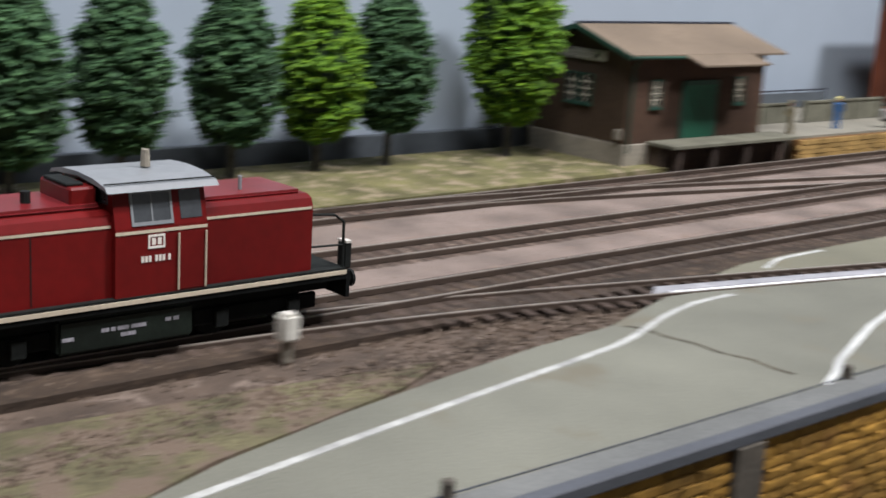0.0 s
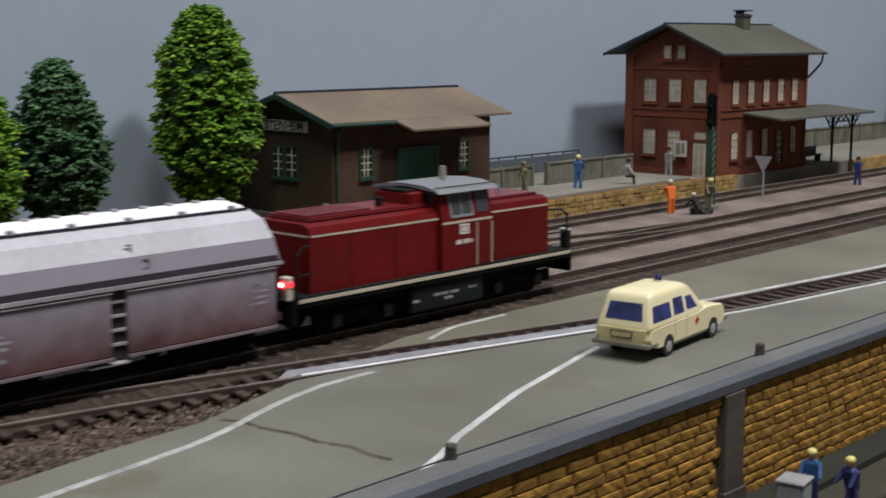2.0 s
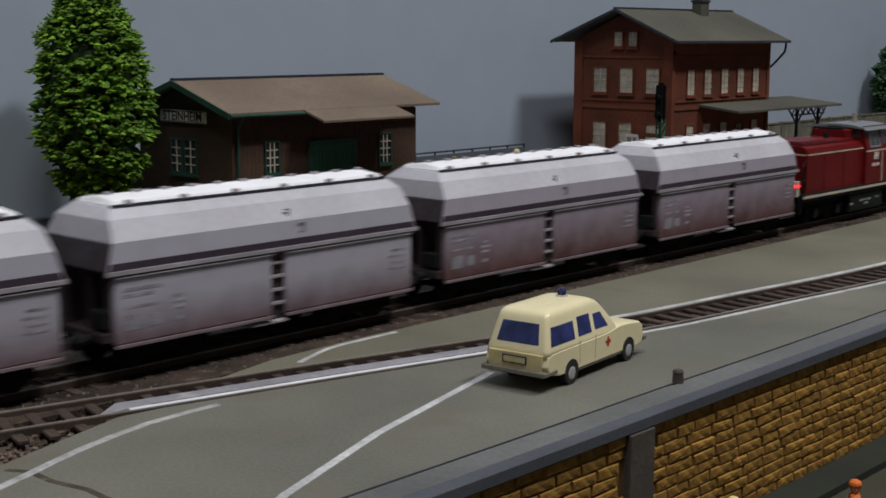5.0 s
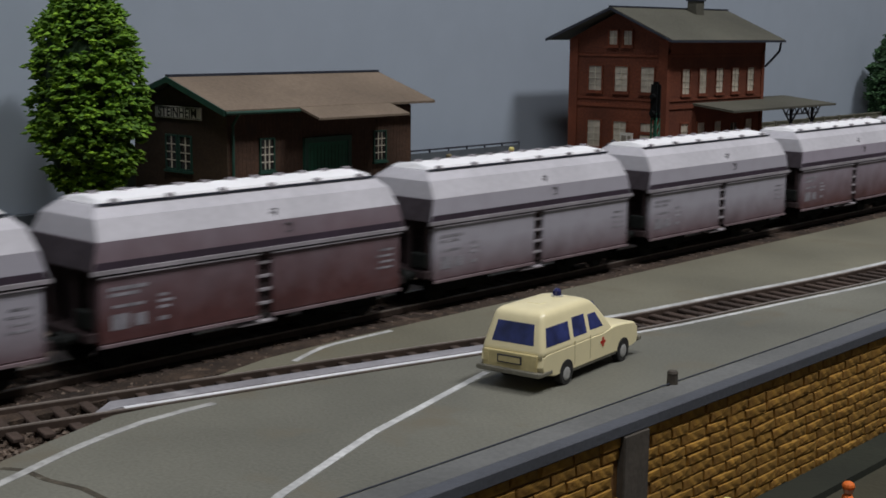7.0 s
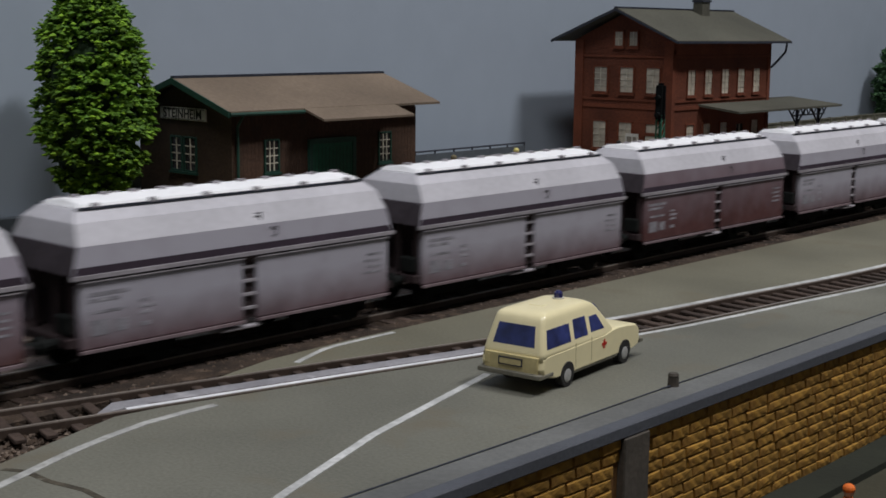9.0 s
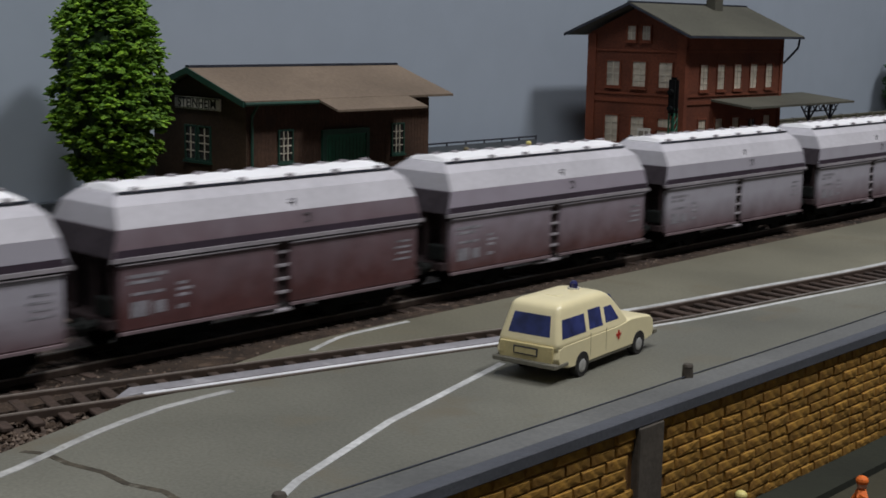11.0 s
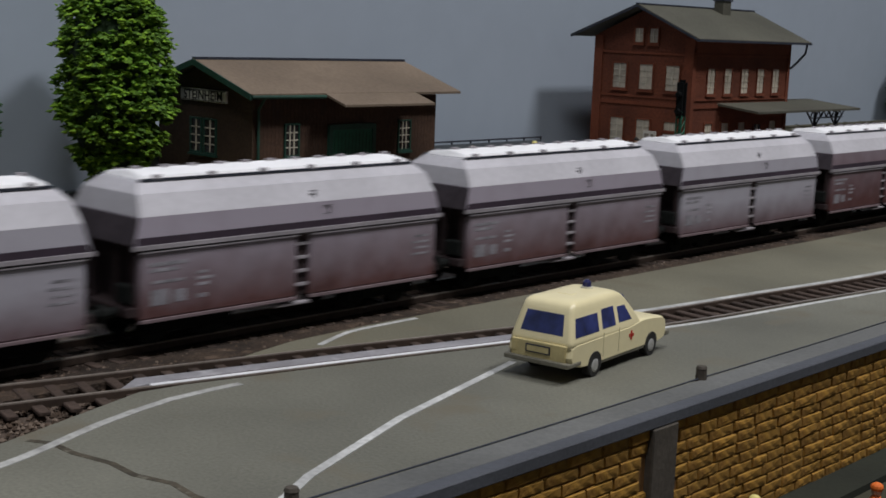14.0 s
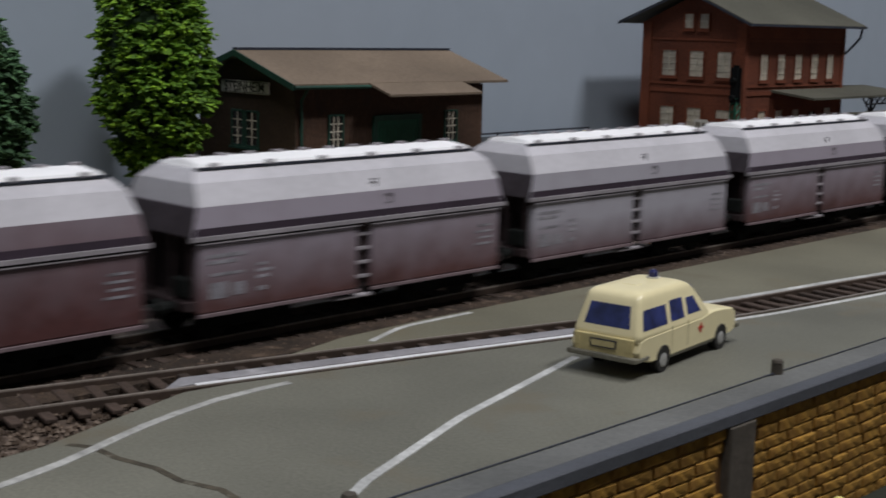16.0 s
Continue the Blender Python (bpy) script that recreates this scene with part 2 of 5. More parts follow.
M_DUST_M = dusty("wagon_mixed", (0.1, 0.043, 0.041), (0.345, 0.315, 0.37), 1.0, 2.9, 0.9)
M_DUST_B = dusty("wagon_brown", (0.085, 0.03, 0.029), (0.28, 0.24, 0.28), 1.2, 4.2, 0.8)
M_WTOP = material("dusted_wagon_top", (0.51, 0.5, 0.53), 0.85, 0.08, 1.0, 14, 0.15)
M_WROOF = material("white_dusted_hatch", (0.86, 0.86, 0.87), 0.9, 0.06, 1.5, 20, 0.3)
M_WDARK = material("wagon_brown_underbody", (0.035, 0.021, 0.022), 0.8, 0.2)
M_WSTRIPE = material("purple_brown_stripe", (0.036, 0.022, 0.036), 0.75, 0.2, 1.5, 14, 0.05)
M_WLOW = material("pinkish_lower_sill", (0.21, 0.155, 0.165), 0.8, 0.2, 2, 20, 0.1)
# Wagon end panels, darker than the dusted body sides.
M_WEND = material("dark_wagon_end", (0.055, 0.044, 0.052), 0.8, 0.25, 1.5, 14, 0.1, second=(0.04, 0.03, 0.034), spot=0.02)
M_WHOOK = material("dusted_hook", (0.15, 0.14, 0.155), 0.8, 0.2)
M_WSILL = material("dusted_sill", (0.34, 0.315, 0.335), 0.8, 0.15, 2, 20, 0.1)


# ---- mesh helpers (sizes in full-size metres) ----
def box(bm, x0, x1, y0, y1, z0, z1, taper=0.0):
    v = [bm.verts.new(p) for p in ((x0, y0, z0), (x1, y0, z0), (x1, y1, z0), (x0, y1, z0),
                                   (x0 + taper, y0 + taper, z1), (x1 - taper, y0 + taper, z1), (x1 - taper, y1 - taper, z1), (x0 + taper, y1 - taper, z1))]
    for f in ((3, 2, 1, 0), (4, 5, 6, 7), (0, 1, 5, 4), (1, 2, 6, 5), (2, 3, 7, 6), (3, 0, 4, 7)):
        bm.faces.new([v[i] for i in f])
    return bm


def loft(bm, rings, close=True, caps=True):
    vs = [[bm.verts.new(p) for p in r] for r in rings]
    n = len(rings[0])
    for a, b in zip(vs, vs[1:]):
        for i in range(n if close else n - 1):
            j = (i + 1) % n
            bm.faces.new((a[i], a[j], b[j], b[i]))
    if caps:
        bm.faces.new(vs[0][::-1])
        bm.faces.new(vs[-1])
    return bm


def rod(bm, a, b, r, n=8, r2=None):
    a, b = Vector(a), Vector(b)
    q = (b - a).to_track_quat("Z", "Y")
    ring = lambda c, rr: [c + q @ Vector((rr * math.cos(2 * math.pi * i / n), rr * math.sin(2 * math.pi * i / n), 0)) for i in range(n)]
    return loft(bm, [ring(a, r), ring(b, r if r2 is None else r2)])


def bevel(bm, w, seg=2):
    bmesh.ops.bevel(bm, geom=bm.edges[:], offset=w, segments=seg, affect="EDGES", clamp_overlap=True)
    return bm


def grow(bm):
    bmesh.ops.recalc_face_normals(bm, faces=bm.faces[:])
    return bm


def mesh_of(name, bm, mats, smooth=False):
    grow(bm)
    for v in bm.verts:
        v.co *= K
    me = bpy.data.meshes.new(name)
    bm.to_mesh(me)
    bm.free()
    for m in mats if isinstance(mats, (list, tuple)) else [mats]:
        me.materials.append(m)
    if smooth:
        me.polygons.foreach_set("use_smooth", [True] * len(me.polygons))
    return me


def part(name, bm, mats, parent, label="", smooth=False):
    ob = new(name, mesh_of(name, bm, mats, smooth))
    ob.parent = parent
    if label:
        tagged(ob, label)
    return ob


def thing(name, x, y, z, rz, label, category, group="", kind=""):
    ob = new(name)
    ob.empty_display_size = 0.01
    ob.matrix_world = pose(x * K, y * K, z * K, 0, 0, rz)
    return tagged(ob, label, category, group, kind)


def solid(name, bm, mats, label, category, kind="structure", smooth=False, group=""):
    return tagged(new(name, mesh_of(name, bm, mats, smooth)), label, category, group, kind)


def B():
    return bmesh.new()


def strip(bm, pts, w, z0, z1):
    """A flat band of width w along a line on the ground, with thickness."""
    left, right = [], []
    for i, p in enumerate(pts):
        a, b = pts[max(i - 1, 0)], pts[min(i + 1, len(pts) - 1)]
        d = Vector((b[0] - a[0], b[1] - a[1])).normalized()
        nrm = Vector((-d.y, d.x)) * w / 2
        left.append((p[0] + nrm.x, p[1] + nrm.y))
        right.append((p[0] - nrm.x, p[1] - nrm.y))
    rings = [[(l[0], l[1], z0), (r[0], r[1], z0), (r[0], r[1], z1), (l[0], l[1], z1)] for l, r in zip(left, right)]
    return loft(bm, rings)


def smooth_line(pts, step=1.0):
    """Catmull-Rom through (y, x) points, as (x, y)."""
    out = []
    for i in range(len(pts) - 1):
        p0, p1, p2, p3 = pts[max(i - 1, 0)], pts[i], pts[i + 1], pts[min(i + 2, len(pts) - 1)]
        n = max(2, int((p2[0] - p1[0]) / step))
        for k in range(n):
            t = k / n
            q = [0.5 * (2 * b + (c - a) * t + (2 * a - 5 * b + 4 * c - d) * t * t + (3 * b - a - 3 * c + d) * t ** 3) for a, b, c, d in zip(p0, p1, p2, p3)]
            out.append((q[1], q[0]))
    out.append((pts[-1][1], pts[-1][0]))
    return out


# ---- the large structure ----
def polygon_slab(bm, pts, z0, z1):
    lo = [bm.verts.new((x, y, z0)) for x, y in pts]
    hi = [bm.verts.new((x, y, z1)) for x, y in pts]
    bm.faces.new(hi)
    bm.faces.new(lo[::-1])
    for i in range(len(pts)):
        j = (i + 1) % len(pts)
        bm.faces.new((lo[i], lo[j], hi[j], hi[i]))
    return bm


SIDING = smooth_line([(4, -18.0), (10, -17.9), (16, -17.45), (21, -16.75), (25, -15.95), (29, -15.0), (34.3, -13.75), (38.5, -12.7), (44, -11.35), (50, -10.55), (57, -9.7), (70, -8.9), (90, -8.4), (125, -8.1)], 0.8)


def siding_x(y):
    return float(np.interp(y, [p[1] for p in SIDING], [p[0] for p in SIDING]))


def build_ground():
    solid("ground", polygon_slab(B(), [(-40, -230), (-6.5, -230), (-6.5, 240), (-40, 240)], -4, -0.3), M_EARTH, "brown earth and gravel base of the layout", "ground")
    solid("ballast", box(B(), -29.2, -19.5, -230, 240, -0.3, -0.085), M_PINKBED, "reddish brown ballast bed under the station tracks", "ballast")
    solid("ballast", box(B(), -19.5, -15.6, -230, 240, -0.3, -0.085), M_BALLASTSHADE, "brown ballast bed under the main track, darkened for the train's shadow", "ballast")
    solid("gravel_path", box(B(), -26.6, -23.6, -230, 240, -0.12, -0.05), M_PINK, "pale pinkish gravel between the tracks", "gravel")
    solid("gravel_path", box(B(), -21.1, -19.4, -230, 240, -0.12, -0.06), M_PINK, "pale pinkish gravel between the tracks", "gravel")
    g = polygon_slab(B(), [(-37.5, -230), (-29.3, -230), (-29.0, 20), (-29.4, 34), (-29.9, 47), (-33, 47.5), (-37.5, 47.5)], -0.3, 0.0)
    solid("grass", g, M_GRASS, "dry yellow-green static grass along the trees", "grass")
    v = polygon_slab(B(), [(-14.6, -230), (-6.5, -230), (-6.5, 5), (-8.7, 5), (-9.6, 8), (-10.9, 11), (-11.6, 14), (-12.4, 17), (-13.4, 19), (-14.0, 14), (-14.4, 8)], -0.3, -0.2)
    solid("verge", v, M_VERGE, "worn olive grass verge beside the road", "grass")
    solid("lower_street", box(B(), -5.8, 60, -230, 240, -4.2, -3.45), M_LOWROAD, "dark asphalt street below the wall", "street")
    solid("lower_pavement", box(B(), -5.86, -4.75, -230, 240, -3.45, -3.25), M_LOWWALK, "dark kerbed pavement at the wall's foot", "pavement")


def build_road():
    left = [(-8.4, 3), (-9.3, 8), (-10.4, 11), (-11.3, 14.5), (-12.0, 18), (-12.6, 21.5), (-12.9, 24.5), (-13.6, 26.6), (-14.2, 28.4)]
    near = left + [(siding_x(y) + 0.8, y) for y in (29.5, 32, 35, 38, 41, 44)] + [(siding_x(y) + 0.8, y) for y in range(46, 125, 3)] + [(-6.45, 125), (-6.45, 3)]
    solid("road", polygon_slab(B(), near, -0.3, 0.0), M_ROAD, "grey-green worn roadway over the crossing", "road")
    far = [(-15.1, 31.5), (-15.7, 34), (-15.85, 37), (-15.85, 125)] + [(siding_x(y) - 0.8, y) for y in range(124, 44, -3)] + [(siding_x(y) - 0.8, y) for y in (44, 41, 38, 35, 33, 31.8)]
    solid("road", polygon_slab(B(), far, -0.3, 0.002), M_STRIP, "grey-green worn strip between siding and main track", "road")
    def line(pts, w, label, paint=M_WHITE):
        solid("road_marking", strip(B(), pts, w, -0.02, 0.014), paint, label, "marking")
    line([(-6.75, 25.5), (-7.2, 26.6), (-7.75, 27.6), (-9.2, 31.4), (-10.75, 36.9)], 0.2, "white painted line across the road")
    line(smooth_line([(4, -8.3), (8.5, -9.05), (14.9, -10.2), (20, -11.05), (23.3, -11.6), (25, -12.15), (26.5, -12.75), (28.6, -13.3), (30.5, -13.35)], 1.2), 0.22, "worn white edge line of the road", M_WORN)
    line(smooth_line([(34.3, -14.95), (35.4, -15.4), (36.3, -15.6), (38.5, -15.62)], 0.8), 0.16, "short faded white line end")
    line([(siding_x(y) - 1.0, y) for y in np.arange(42.5, 120, 2.5)], 0.24, "white line along the sunken siding")
    line([(siding_x(y) + 1.0, y) for y in np.arange(42.5, 120, 2.5)], 0.17, "white line along the sunken siding")
    solid("road_joint", strip(B(), [(-12.75, 24.9), (-12.3, 25.15), (-11.5, 25.15), (-10.6, 25.35), (-9.8, 25.3), (-9.0, 25.55), (-8.3, 25.45), (-7.7, 25.5)], 0.15, -0.02, 0.006), M_CRACK, "dark dirty joint across the road boards", "joint")
    # plates between the rails of the crossing
    ys = np.arange(28.9, 42.6, 1.05)
    plate = [(siding_x(28.5) + 0.62, 28.1), (siding_x(28.4) + 0.66, 28.4)] + [(siding_x(y) + 0.5, y) for y in ys]
    back = [(siding_x(y) - 0.05, y) for y in ys[::-1]]
    solid("crossing_plate", polygon_slab(B(), plate + back, -0.2, 0.035), M_FLANGE, "pale silvery plate between the crossing rails", "plate")
    solid("crossing_groove", strip(B(), [(siding_x(y) + 0.55, y) for y in np.arange(29.4, 43.5, 1.05)], 0.09, -0.05, 0.05), M_RAIL, "dark flange groove beside the crossing plate", "rail")
    solid("crossing_edge", strip(B(), [(siding_x(y) + 0.69, y) for y in np.arange(28.8, 43.5, 1.05)], 0.15, -0.05, 0.065), M_RAILWHITE, "white edge of the crossing rail", "marking")


def build_track(name, pts, label, first, last, pitch=0.66, drop=0.0):
    t = thing(name, 0, 0, 0, 0, label, "railway track", "tracks")
    for s in (-0.74, 0.74):
        foot = [(p[0] + s, p[1]) for p in pts]
        part("rail", strip(B(), foot, 0.11, -0.05 - drop, 0.1 - drop), M_RAIL, t)
        part("rail_head", strip(B(), foot, 0.075, 0.1 - drop, 0.13 - drop), M_RAILTOP, t, "bright worn rail head")
    me = mesh_of("sleeper", bevel(box(B(), -1.3, 1.3, -0.13, 0.13, -0.16, -0.06), 0.02, 1), M_SLEEPER)
    xs, ys = [p[0] for p in pts], [p[1] for p in pts]
    n = int((last - first) / pitch)
    for i in range(min(n, 290)):
        y = first + i * pitch
        o = new("sleeper", me)
        o.parent = t
        slope = math.degrees(math.atan((np.interp(y + 0.5, ys, xs) - np.interp(y - 0.5, ys, xs))))
        o.matrix_local = pose(float(np.interp(y, ys, xs)) * K, y * K, random.uniform(-0.01, 0.01) * K, 0, 0, -slope + random.uniform(-1, 1))
    return t


def build_tracks():
    straight = lambda x: [(x, -230), (x, 240)]
    build_track("railway_track", straight(-18.0), "main track with rusty rails and dark sleepers in ballast", -2, 120)
    build_track("railway_track", straight(-22.3), "station track with rusty rails and dark sleepers", 15, 130)
    build_track("railway_track", straight(-27.7), "loading track beside the platform wall", 15, 130)
    build_track("railway_track", SIDING, "siding that leaves the main track and crosses the road", 12, 110, drop=0.08)
    build_track("railway_track", smooth_line([(26, -27.7), (32, -27.5), (40, -26.3), (50, -24.3), (58, -22.8), (64, -22.35), (68, -22.3)], 1.0), "connecting track between two station tracks", 31, 62)


def build_stones():
    rng = np.random.default_rng(4)
    verts, faces = [], []
    def stone(x, y, z, r):
        b = len(verts)
        for dx, dy, dz in ((1, 0, 0), (-1, 0, 0), (0, 1, 0), (0, -1, 0), (0, 0, 0.8), (0, 0, -0.8)):
            j = rng.uniform(0.6, 1.25)
            verts.append(((x + dx * r * j) * K, (y + dy * r * j) * K, (z + dz * r * j) * K))
        for f in ((0, 2, 4), (2, 1, 4), (1, 3, 4), (3, 0, 4), (2, 0, 5), (1, 2, 5), (3, 1, 5), (0, 3, 5)):
            faces.append(tuple(b + i for i in f))
    for _ in range(14000):
        y = 4 + 76 * rng.random() ** 1.5
        x = -15.9 - 13 * rng.random()
        stone(x, y, -0.1, rng.uniform(0.03, 0.085))
    for _ in range(5200):
        y = rng.uniform(4, 32)
        c = siding_x(y)
        x = c + rng.normal(0.4, 1.0)
        if x < -11.2 - (y - 14) * 0.22 + 0.0 or y < 14:
            stone(x, y, -0.27, rng.uniform(0.03, 0.1))
    for _ in range(1600):
        y = rng.uniform(6, 26)
        stone(float(np.interp(y, [6, 12, 20, 26], [-12.2, -13.0, -13.6, -13.9])) + rng.normal(0, 0.6), y, -0.19, rng.uniform(0.03, 0.09))
    me = bpy.data.meshes.new("ballast_stones")
    me.from_pydata(verts, [], faces)
    me.materials.append(M_STONE)
    tagged(new("ballast_stones", me), "loose brown and pale ballast stones on the track bed", "ballast", kind="stuff")


def build_wall():
    w = solid("wall_retaining", box(B(), -6.4, -5.85, -230, 240, -4.2, -0.24), M_MORTAR, "ochre stone retaining wall under the road", "wall")
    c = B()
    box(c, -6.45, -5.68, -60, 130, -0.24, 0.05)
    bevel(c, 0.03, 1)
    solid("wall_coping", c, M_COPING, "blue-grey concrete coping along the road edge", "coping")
    # Thin slab over most of the coping's top, lighter than face and outer edge.
    solid("coping_strip", bevel(box(B(), -6.68, -6.02, -60, 130, 0.006, 0.06), 0.008, 1), M_COPETOP, "thin concrete slab that gives the coping a lighter top", "coping")
    for y in (-8.5, 6.5, 21.2, 36.0, 50.8, 65.6):
        p = bevel(box(B(), -5.95, -5.66, y - 0.48, y + 0.48, -3.25, -0.245), 0.03, 1)
        box(p, -5.95, -5.58, y - 0.54, y + 0.54, -3.25, -2.85)
        part("pillar", p, M_PILLAR, w, "dark concrete pillar")
    return w


def build_bollards():
    for y in (0.8, 13.4, 26.3, 39.0, 51.8, 64.5):
        b = thing("bollard", -6.72, y, 0, 0, "short dark grey bollard at the coping", "bollard", "bollards along the wall")
        part("post", rod(B(), (0, 0, 0), (0, 0, 0.33), 0.14, 12, 0.125), M_PILLAR, b)
        part("cap", rod(B(), (0, 0, 0.32), (0, 0, 0.38), 0.14, 12, 0.11), M_PILLAR, b)
    r = B()
    ys = [0.8, 13.4, 26.3, 39.0, 51.8, 64.5]
    for a, b in zip(ys, ys[1:]):
        pts = [(-6.72, a + (b - a) * i / 8, 0.085 - 0.02 * (1 - ((i - 4) / 4) ** 2)) for i in range(9)]
        for p, q in zip(pts, pts[1:]):
            rod(r, p, q, 0.02, 6)
    tagged(solid("guard_rope", r, M_IRON, "thin dark rope between the bollards", "rope", kind=""), "thin dark rope between the bollards", "rope")


def build_room():
    solid("backdrop", box(B(), -41.5, -39.2, -230, 240, -4, 75), M_BACK, "plain blue-grey painted backdrop behind the layout", "backdrop")
    solid("backdrop_base", bevel(box(B(), -39.15, -38.7, -230, 240, -0.3, 0.75), 0.03, 1), M_DARKWALL, "dark low strip at the backdrop's foot", "strip")
    solid("floor", box(B(), -60, 260, -260, 280, -88, -84), M_CARPET, "dark floor of the exhibition room", "floor")
    solid("ceiling", box(B(), -60, 260, -260, 280, 160, 164), M_ROOM, "white ceiling of the exhibition room", "ceiling")
    for nm, b in (("wall_east", (256, 260, -260, 280)), ("wall_north", (-60, 260, 276, 280)), ("wall_south", (-60, 260, -260, -256)), ("wall_west", (-60, -56, -260, 280))):
        solid(nm, box(B(), b[0], b[1], b[2], b[3], -84, 160), M_ROOM, "light plain wall of the exhibition room", "wall")
    solid("layout_table", box(B(), -41, 62, -230, 240, -10, -4.25), M_CARPET, "dark table frame that carries the layout", "table")
    for lx, ly, lz, lsx, lsy, lw in LAMPS:
        f = thing("ceiling_light", lx, ly, 160, 0, "long white fluorescent ceiling light", "ceiling light", "ceiling lights")
        part("housing", bevel(box(B(), -lsx / 2 - 1, lsx / 2 + 1, -lsy / 2 - 1, lsy / 2 + 1, -6, -0.1), 0.5, 1), M_ROOM, f)


build_room()
build_ground()
build_road()
build_wall()


# ---- buildings ----
def window(parent, axis, at, a0, a1, z0, z1, cols, rows, frame_mat, pane_mat, out, sill=True, label=""):
    """A window on a wall plane: axis 'x' or 'y' is the wall's normal, at its place, out the side it faces (+1 or -1)."""
    def bx(bm, p0, p1, q0, q1, d0, d1):
        lo, hi = sorted((at + out * d0, at + out * d1))
        return box(bm, lo, hi, p0, p1, q0, q1) if axis == "x" else box(bm, p0, p1, lo, hi, q0, q1)
    w = part("window", bx(B(), a0, a1, z0, z1, -0.05, 0.015), pane_mat, parent, label)
    f = 0.07
    fr = B()
    for p in ((a0 - f, a1 + f, z0 - f, z0), (a0 - f, a1 + f, z1, z1 + f), (a0 - f, a0, z0, z1), (a1, a1 + f, z0, z1)):
        bx(fr, *p, -0.02, 0.07)
    part("frame", fr, frame_mat, w)
    for i in range(1, cols):
        c = a0 + (a1 - a0) * i / cols
        part("glazing_bar", bx(B(), c - 0.022, c + 0.022, z0, z1, 0.012, 0.05), M_WINCREAM, w)
    for i in range(1, rows):
        c = z0 + (z1 - z0) * i / rows
        part("glazing_bar", bx(B(), a0, a1, c - 0.02, c + 0.02, 0.012, 0.046), M_WINCREAM, w)
    if sill:
        part("sill", bx(B(), a0 - 0.12, a1 + 0.12, z0 - 0.17, z0 - 0.075, -0.02, 0.13), frame_mat, w)
    return w


def house_shell(bm, x0, x1, y0, y1, z0, ze, xr, zr):
    prof = [(x0, z0), (x1, z0), (x1, ze), (xr, zr), (x0, ze)]
    return loft(bm, [[(x, y0, z) for x, z in prof], [(x, y1, z) for x, z in prof]])


def roof_slab(bm, x0, z0, x1, z1, y0, y1, th):
    prof = [(x0, z0), (x1, z1), (x1, z1 + th), (x0, z0 + th)]
    return loft(bm, [[(x, y0, z) for x, z in prof], [(x, y1, z) for x, z in prof]])


def build_shed():
    s = thing("goods_shed", 0, 0, 0, 0, "dark brown wooden goods shed with tan roof and green door", "goods shed")
    part("wall", house_shell(B(), -37.3, -31.1, 45.2, 55.5, 1.0, 5.05, -34.2, 6.3), [M_SHED], s)
    part("gable_wall", loft(B(), [[(x, y, z) for x, z in ((-37.28, 1.0), (-31.12, 1.0), (-31.12, 5.0), (-34.2, 6.25), (-37.28, 5.0))] for y in (45.14, 45.2)]), M_SHEDGABLE, s, "dark boarded gable")
    part("plinth", bevel(box(B(), -37.4, -31.0, 45.1, 55.6, -0.3, 1.0), 0.03, 1), M_PLINTH, s, "grey masonry plinth")
    cover = mesh_of("cover_strip", box(B(), -31.1, -31.094, 0, 0.03, 1.0, 5.0), M_SHED)
    for i in range(51):
        o = new("cover_strip", cover)
        o.parent = s
        o.location.y = (45.28 + i * 0.198) * K
    part("roof", roof_slab(B(), -34.2, 6.33, -30.55, 5.14, 44.6, 56.5, 0.1), M_ROOFTAN, s)
    part("roof", roof_slab(B(), -34.2, 6.33, -37.9, 5.14, 44.6, 56.5, 0.1), M_ROOFTAN, s)
    part("canopy_roof", roof_slab(B(), -30.6, 5.155, -29.35, 4.76, 48.4, 53.6, 0.09), M_ROOFTAN, s)
    part("ridge", box(B(), -34.32, -34.08, 44.62, 56.48, 6.4, 6.5), M_IRON, s, "dark ridge cap")
    for sgn, xe in ((1, -30.55), (-1, -37.9)):
        part("bargeboard", roof_slab(B(), -34.2, 6.18, xe, 5.0, 44.55, 44.66, 0.24), M_DKGREEN, s, "green bargeboard")
    part("gutter", rod(B(), (-30.5, 44.6, 5.12), (-30.5, 48.4, 5.1), 0.075, 8), M_DKGREEN, s, "green gutter")
    dp = rod(B(), (-30.55, 45.3, 5.1), (-31.0, 45.35, 4.6), 0.06, 8)
    rod(dp, (-31.0, 45.35, 4.62), (-31.0, 45.35, 0.6), 0.06, 8)
    part("downpipe", dp, M_DKGREEN, s, "dark green downpipe")
    window(s, "x", -31.1, 46.8, 47.45, 2.75, 3.95, 3, 4, M_DKGREEN, M_PANEDK, 1)
    window(s, "x", -31.1, 53.2, 53.85, 2.75, 3.95, 3, 4, M_DKGREEN, M_PANEDK, 1)
    window(s, "y", 45.14, -35.0, -34.35, 2.7, 4.0, 2, 4, M_DKGREEN, M_PANEDK, -1)
    window(s, "y", 45.14, -34.1, -33.4, 2.7, 4.0, 2, 4, M_DKGREEN, M_PANEDK, -1)
    d = part("sliding_door", bevel(box(B(), -31.1, -30.98, 49.25, 51.5, 1.1, 3.7), 0.015, 1), M_GREEN, s, "green boarded sliding door")
    rib = B()
    for i in range(11):
        box(rib, -30.985, -30.97, 49.35 + i * 0.2, 49.38 + i * 0.2, 1.15, 3.6)
    part("board_joint", rib, M_DKGREEN, d)
